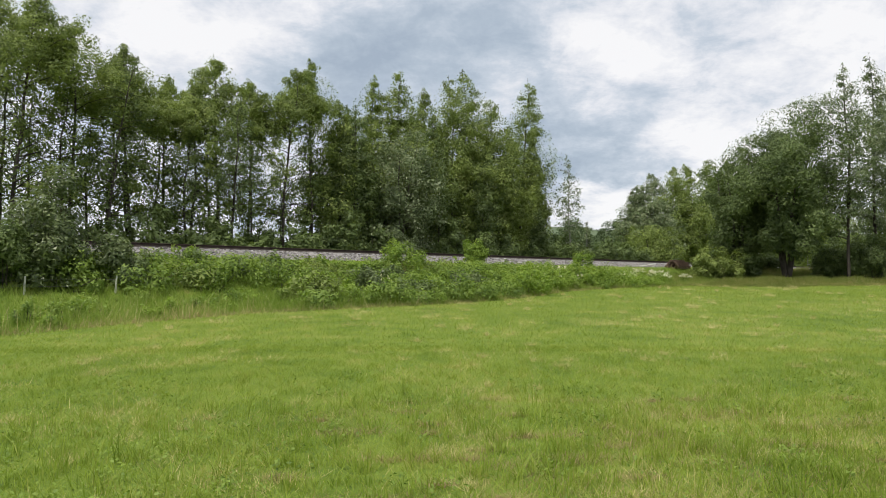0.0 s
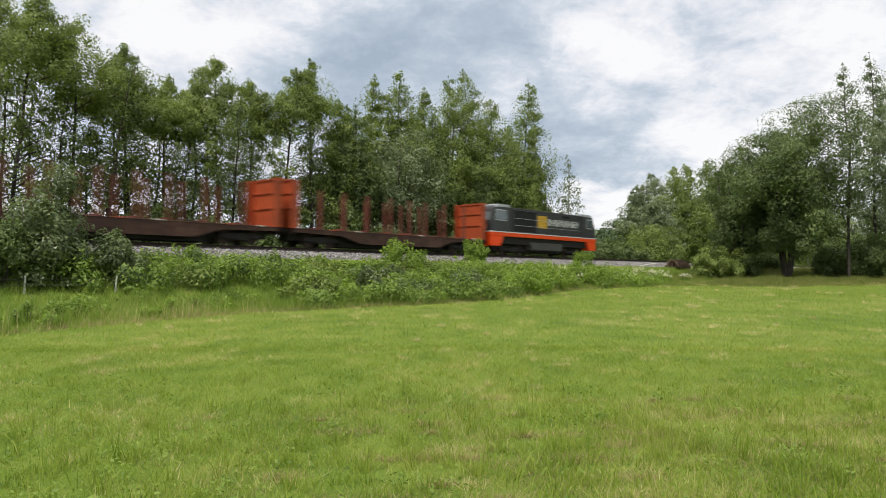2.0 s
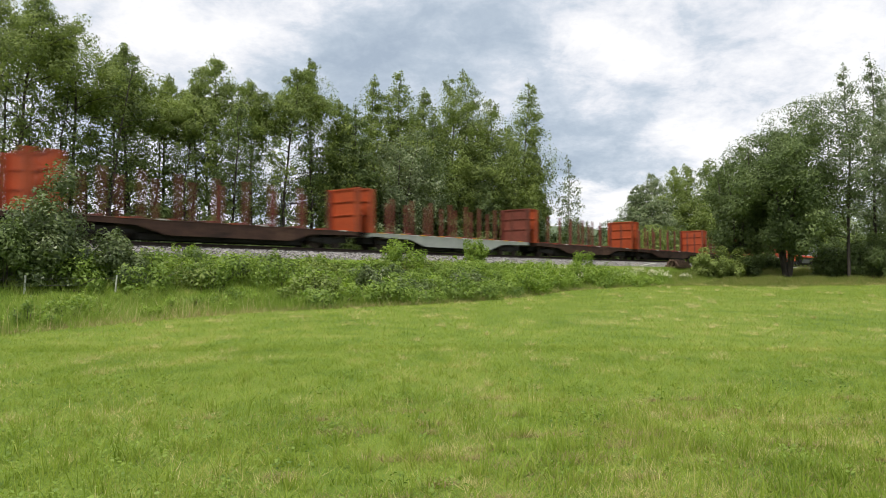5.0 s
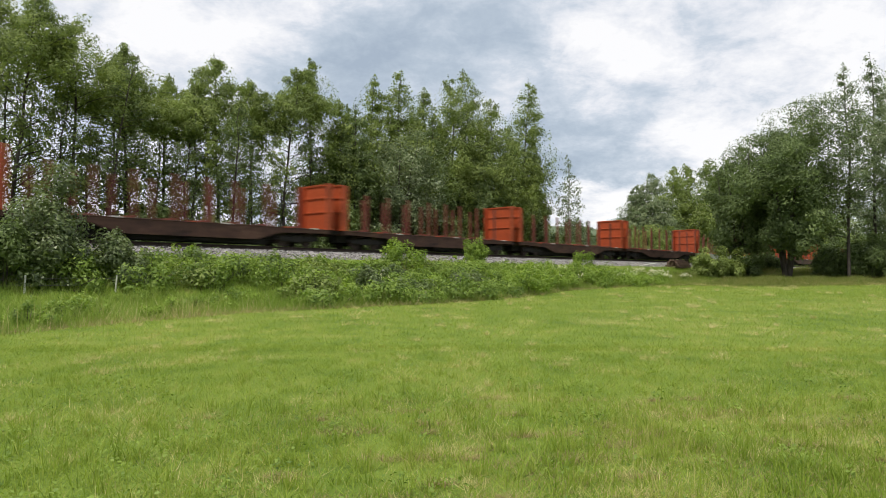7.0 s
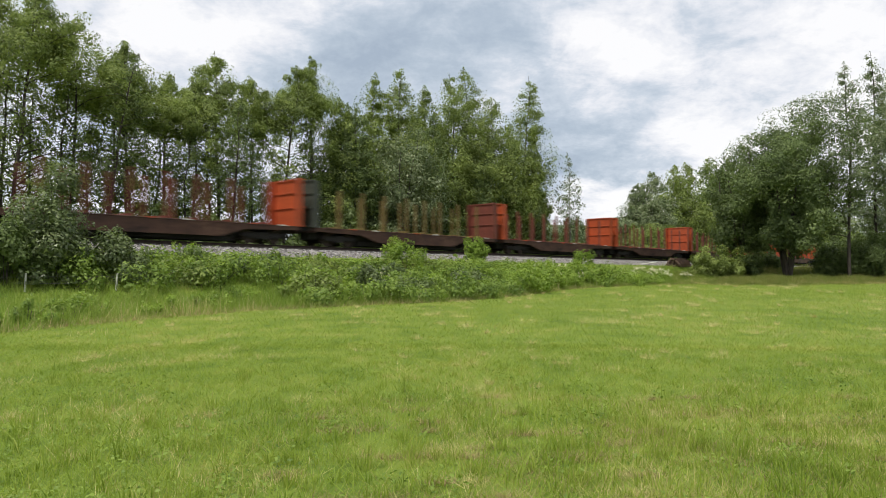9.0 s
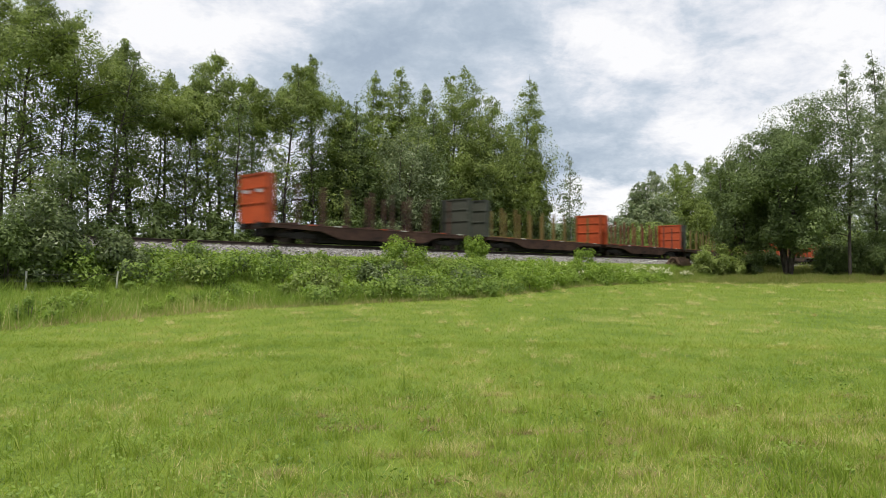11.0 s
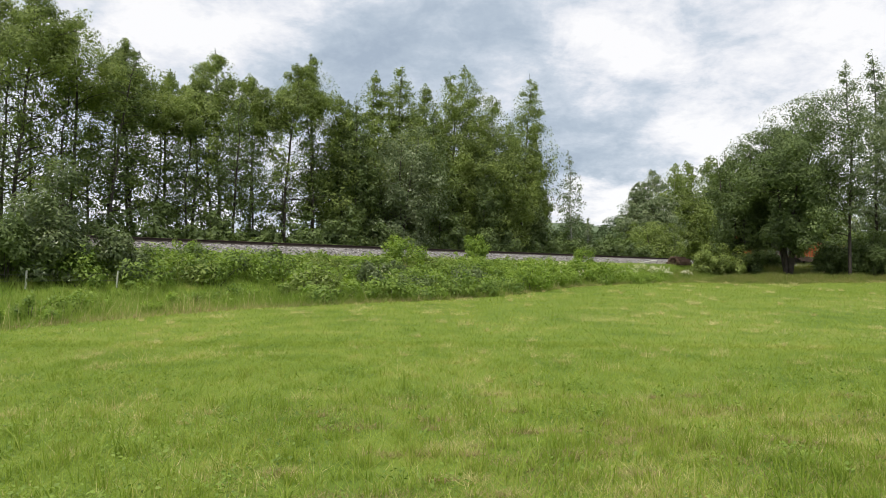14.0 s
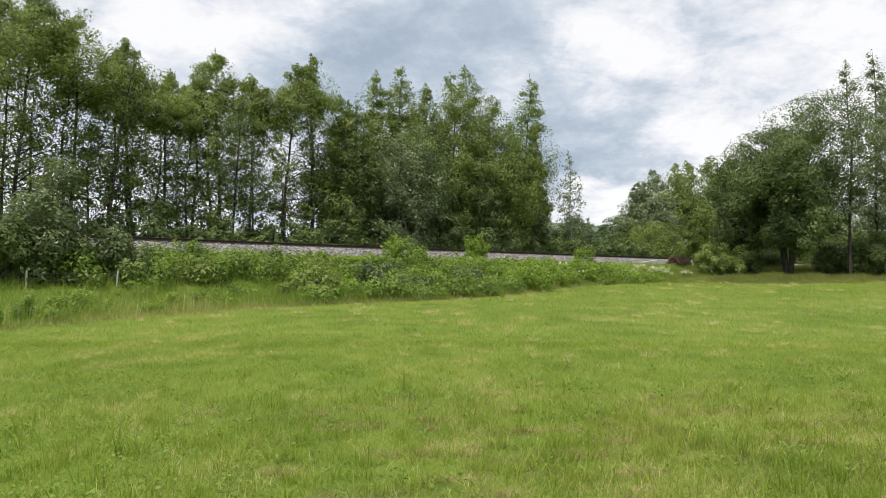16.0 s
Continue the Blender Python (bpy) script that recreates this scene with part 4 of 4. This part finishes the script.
def build_loco():
    """Diesel locomotive: its front at x = 0, running towards +x; the meadow lies on its -y side."""
    loco = tagged(new("locomotive"), "dark grey diesel locomotive with an orange and white waist stripe", "locomotive")
    # engine hood
    bm = bmesh.new()
    prism(bm, ((-14.3, 1.95), (-2.7, 1.95), (-2.7, 3.85), (-3.0, 4.05), (-14.2, 4.05), (-14.3, 3.95)), -1.42, 1.42, 0.08)
    body = part("engine_hood", bm, M_DARK, loco, "dark grey painted engine hood")
    for i in range(5):
        block("roof_hatch", (-13.6 + i * 2.1, -12.0 + i * 2.1, -0.9, 0.9, 4.0, 4.12), M_DARK, body, bevel=0.03)
    for i in range(6):
        block("door_seam", (-9.0 + i * 1.12, -8.97 + i * 1.12, -1.428, -1.40, 2.05, 3.8), M_BLACK, body, bevel=0)
    block("vent", (-6.2, -4.9, -1.43, -1.38, 3.62, 3.85), M_BLACK, body, "black air vent", bevel=0)
    # cooling bay: a closed black plate, the opening's darkness put into its colour
    block("cooling_bay", (-14.0, -10.6, -1.435, -1.30, 2.05, 3.85), M_BLACK, body, "black plate for the dark inside of the cooling bay", bevel=0)
    for dims in ((-14.12, -14.0, -1.47, -1.40, 1.98, 3.92), (-10.6, -10.48, -1.47, -1.40, 1.98, 3.92), (-14.0, -10.6, -1.47, -1.40, 3.85, 3.92)):
        block("bay_frame", dims, M_DARK, body, "", 0.01)
    # lighter strip: the bevel's highlight is put into its colour
    block("roof_edge_highlight", (-14.2, -2.9, -1.44, -1.36, 3.98, 4.06), M_TANK, body, "paler grey strip for the highlight along the roof edge", 0.015)
    for z in (2.55, 3.15):
        block("hand_rail", (-14.0, -3.2, -1.53, -1.50, z, z + 0.03), M_LIGHT, loco, "thin pale hand rail", bevel=0)
        for i in range(7):
            block("rail_bracket", (-13.9 + i * 1.75, -13.86 + i * 1.75, -1.51, -1.41, z, z + 0.03), M_LIGHT, loco, bevel=0)
    # cabs
    for name, pts, gx in (("front_cab", ((-2.75, 1.95), (-0.12, 1.95), (-0.12, 2.75), (-0.55, 3.85), (-0.95, 4.18), (-2.75, 4.2)), (-1.75, -0.72)),
                          ("rear_cab", ((-14.35, 1.95), (-17.2, 1.95), (-17.2, 2.75), (-16.85, 3.85), (-16.45, 4.18), (-14.35, 4.2)), (-16.55, -15.1))):
        bm = bmesh.new()
        prism(bm, pts, -1.48, 1.48, 0.07)
        cab = part(name, bm, M_DARK, loco, "dark grey driver's cab with pale roof")
        for y0, y1 in ((-1.495, -1.47), (1.47, 1.495)):
            block("window_frame", (gx[0] - 0.06, gx[1] + 0.06, y0, y1, 2.84, 3.78), M_LIGHT, cab, "pale window frame", 0)
            block("side_window", (gx[0], gx[1], y0 - 0.008 if y0 < 0 else y0, y1 if y0 < 0 else y1 + 0.008, 2.92, 3.70), M_GLASS, cab, "cab side window", 0)
        front = name == "front_cab"
        sx = 1 if front else -1
        ex = -0.12 if front else -17.2
        bm = bmesh.new()
        a = [(ex - sx * 0.02, 2.85), (ex - sx * 0.40, 3.80)]
        prism(bm, ((a[0][0] + sx * 0.03, a[0][1]), (a[1][0] + sx * 0.05, a[1][1]), (a[1][0] - sx * 0.03, a[1][1]), (a[0][0] - sx * 0.05, a[0][1])), -1.25, 1.25)
        part("windscreen", bm, M_GLASS, cab, "sloping windscreen")
        bm = bmesh.new()
        prism(bm, ((ex - sx * 0.42, 3.88), (ex - sx * 0.85, 4.22), (ex - sx * 2.6, 4.25), (ex - sx * 2.6, 3.98), (ex - sx * 0.9, 3.95)), -1.49, 1.49, 0.04)
        part("cab_roof", bm, M_LIGHT, cab, "light grey cab roof")
        for y in (-1.0, 0.78):
            bm = bmesh.new()
            bmesh.ops.create_cone(bm, cap_ends=True, segments=14, radius1=0.13, radius2=0.12, depth=0.06, matrix=Matrix.Translation((ex + sx * 0.01, y + 0.1, 2.2)) @ Matrix.Rotation(math.pi / 2, 4, "Y"))
            part("headlight", bm, M_LIGHT, cab, "round headlight")
        buffers(loco, ex + sx * 0.42, sx)
        # orange apron round the end
        bm = bmesh.new()
        prism(bm, ((ex, 1.58), (ex, 0.74), (ex - sx * 1.25, 0.74), (ex - sx * 1.75, 1.58)), -1.5, 1.5, 0.03)
        part("end_apron", bm, M_ORANGE, loco, "bright orange end apron")
        # flat plate, the pocket's inner shade is painted black
        block("coupler_pocket", (ex - 0.01, ex + 0.01, -0.35, 0.35, 0.8, 1.25), M_BLACK, loco, "black plate for the shade in the coupler pocket", 0)
    block("waist_stripe", (-17.22, -0.1, -1.505, 1.505, 1.56, 1.88), M_ORANGE, loco, "bright orange waist stripe")
    block("white_line", (-17.23, -0.09, -1.512, 1.512, 1.88, 1.96), M_WHITE, loco, "white line along the waist", 0)
    block("frame_beam", (-16.9, -0.4, -1.25, 1.25, 0.95, 1.57), M_UNDER, loco, "black main frame")
    bm = bmesh.new()
    prism(bm, ((-11.4, 1.2), (-11.2, 0.5), (-6.2, 0.5), (-6.0, 1.2)), -1.36, 1.36, 0.06)
    part("fuel_tank", bm, M_TANK, loco, "dusty grey fuel tank")
    # marks on the flank: a yellow panel and a row of plain pale bars
    block("yellow_mark", (-10.3, -8.8, -1.432, -1.40, 2.50, 3.62), M_YELLOW, loco, "yellow square mark", 0)
    bm = bmesh.new()
    for i in range(11):
        x0 = -8.6 + i * 0.49
        box_bm(bm, x0, x0 + 0.12, -1.434, -1.40, 2.80, 3.40)
        box_bm(bm, x0 + 0.22, x0 + 0.32, -1.434, -1.40, 2.80 + 0.2 * (i % 3 == 1), 3.40 - 0.25 * (i % 2))
    part("pale_bars", bm, M_WHITE, loco, "row of plain pale bars")
    block("gear_case", (-16.0, -1.2, -0.7, 0.7, 0.3, 1.0), M_UNDER, loco, "black block of running gear between the wheels")
    bogie(loco, -3.6, 0.5, 2.4)
    bogie(loco, -13.7, 0.5, 2.4)
    return loco


def build_wagon(body, marks, front, rear, stake, label):
    """Flat timber wagon: its front at x = 0, behind it 19.9 m to the next one."""
    w = tagged(new("flat_wagon"), label, "freight wagon", "wagons of the train")
    bm = bmesh.new()
    for y0 in (-1.36, 1.28):
        prism(bm, ((-0.6, 1.14), (-0.6, 0.92), (-4.4, 0.82), (-6.0, 0.36), (-13.8, 0.36), (-15.4, 0.82), (-19.3, 0.92), (-19.3, 1.14)), y0, y0 + 0.08)
    box_bm(bm, -0.62, -0.5, -1.35, 1.35, 0.85, 1.2)
    box_bm(bm, -19.4, -19.28, -1.35, 1.35, 0.85, 1.2)
    for i in range(9):
        box_bm(bm, -2.2 - i * 1.95, -2.05 - i * 1.95, -1.28, 1.28, 0.8, 1.1)
    part("side_sill", bm, body, w, "deep fish-bellied side sill")
    block("deck", (-19.3, -0.6, -1.38, 1.38, 1.10, 1.17), body, w, "flat steel deck")
    for i in range(9):
        x = -1.6 - i * 2.05
        block("deck_cleat", (x - 0.42, x, -1.41, -1.35, 1.13, 1.21), marks[i % len(marks)], w, "worn pale cleat on the deck's edge", 0)
    block("centre_beam", (-19.2, -0.7, -0.5, 0.5, 0.45, 1.08), M_UNDER, w, "black centre beam and brake gear")
    # dark block added low down, stands for brake gear and the deck's shadow
    block("rigging_shade_fill", (-15.2, -4.7, -0.62, 0.62, 0.13, 0.46), M_UNDER, w, "dark block for brake rigging and shadow under the deck", 0.03)
    bm = bmesh.new()
    for y in (-1.08, 1.08):
        bmesh.ops.create_cone(bm, cap_ends=True, segments=12, radius1=0.16, radius2=0.16, depth=1.5, matrix=Matrix.Translation((-9.4, y * 0.75, 0.3)) @ Matrix.Rotation(math.pi / 2, 4, "Y"))
    part("air_tank", bm, M_UNDER, w, "black brake air tanks")
    bogie(w, -2.9, 0.46, 1.8)
    bogie(w, -17.0, 0.46, 1.8)
    buffers(w, -0.12, 1)
    buffers(w, -19.78, -1)
    for x, way, mat in ((-0.36, -1, front), (-19.54, 1, rear)):
        a, b = sorted((x, x + way * 0.08))
        wall = block("bulkhead", (a, b, -1.38, 1.38, 1.15, 4.15), mat, w, "ribbed steel end wall", 0.01)
        for z in (1.16, 2.32, 3.25, 4.06):
            a, b = sorted((x - way * 0.06, x + way * 0.14))
            block("rib", (a, b, -1.42, 1.42, z, z + 0.10), mat, wall, "", 0.015)
        for y in (-1.41, 1.33):
            a, b = sorted((x, x + way * 0.55))
            block("side_wing", (a, b, y, y + 0.08, 1.15, 4.13), mat, wall, "", 0.015)
    for x in (-3.0, -5.3, -7.4, -9.1, -11.0, -13.2, -15.2, -17.2):
        bolster = block("bolster", (x - 0.16, x + 0.16, -1.36, 1.36, 1.17, 1.30), stake, w, "steel bolster", 0.015)
        for y in (-1.34, 1.24):
            block("stake", (x - 0.10, x + 0.10, y, y + 0.1, 1.25, 3.65), stake, bolster, "", 0.015)
    return w


SPEED, START, PITCH = 28.65, 37.1, 19.9
loco = build_loco()
moving = [(loco, 0.0)]
rusty = (M_POST, M_RED, M_BROWN)
plain = build_wagon(M_BROWN, rusty, M_RED, M_RED, M_RED2, "rust-brown flat timber wagon with red end walls and stakes")
grey = build_wagon(M_GREYW, (M_YELLOW,), M_RED2, M_RED, M_RED2, "light grey flat wagon with yellow cleats on its deck")
green = build_wagon(M_BROWN, rusty, M_RED2, M_GREEN, M_OCHRE, "brown flat wagon with ochre stakes and a grey-green end wall")
tail = build_wagon(M_BROWN, rusty, M_GREEN, M_RED, M_BROWN, "last brown flat wagon with one grey-green end wall")
duller = build_wagon(M_BROWN, rusty, M_RED, M_GREEN, M_OCHRE, "brown flat wagon, ochre stakes, one end wall grey-green")
for y in (-0.95, 0.45):
    block("pale_plate", (-19.60, -19.535, y, y + 0.5, 3.0, 3.2), M_LIGHT, tail, "pale plate on the end wall", 0.01)
for i in range(14):
    w = {12: duller, 0: plain, 4: grey, 10: green, 13: tail}.get(i)
    moving.append((w or copy_thing(plain, Matrix()), 17.5 + PITCH * i + (1.0 if w is tail else 0.0)))


def motions():
    """The train runs past at one speed."""
    turn = math.degrees(math.atan2(AY, AX))
    for thing, back in moving:
        rows = []
        for t in (0, 1 / 30, *[0.5 * k for k in range(1, 32)], 16 - 1 / 30, 16):
            x, y = along(START + SPEED * t - back, 0.0)
            rows.append((t, pose(x, y, RAIL_TOP, 0, 0, turn)))
        walk(thing, rows)


motions()
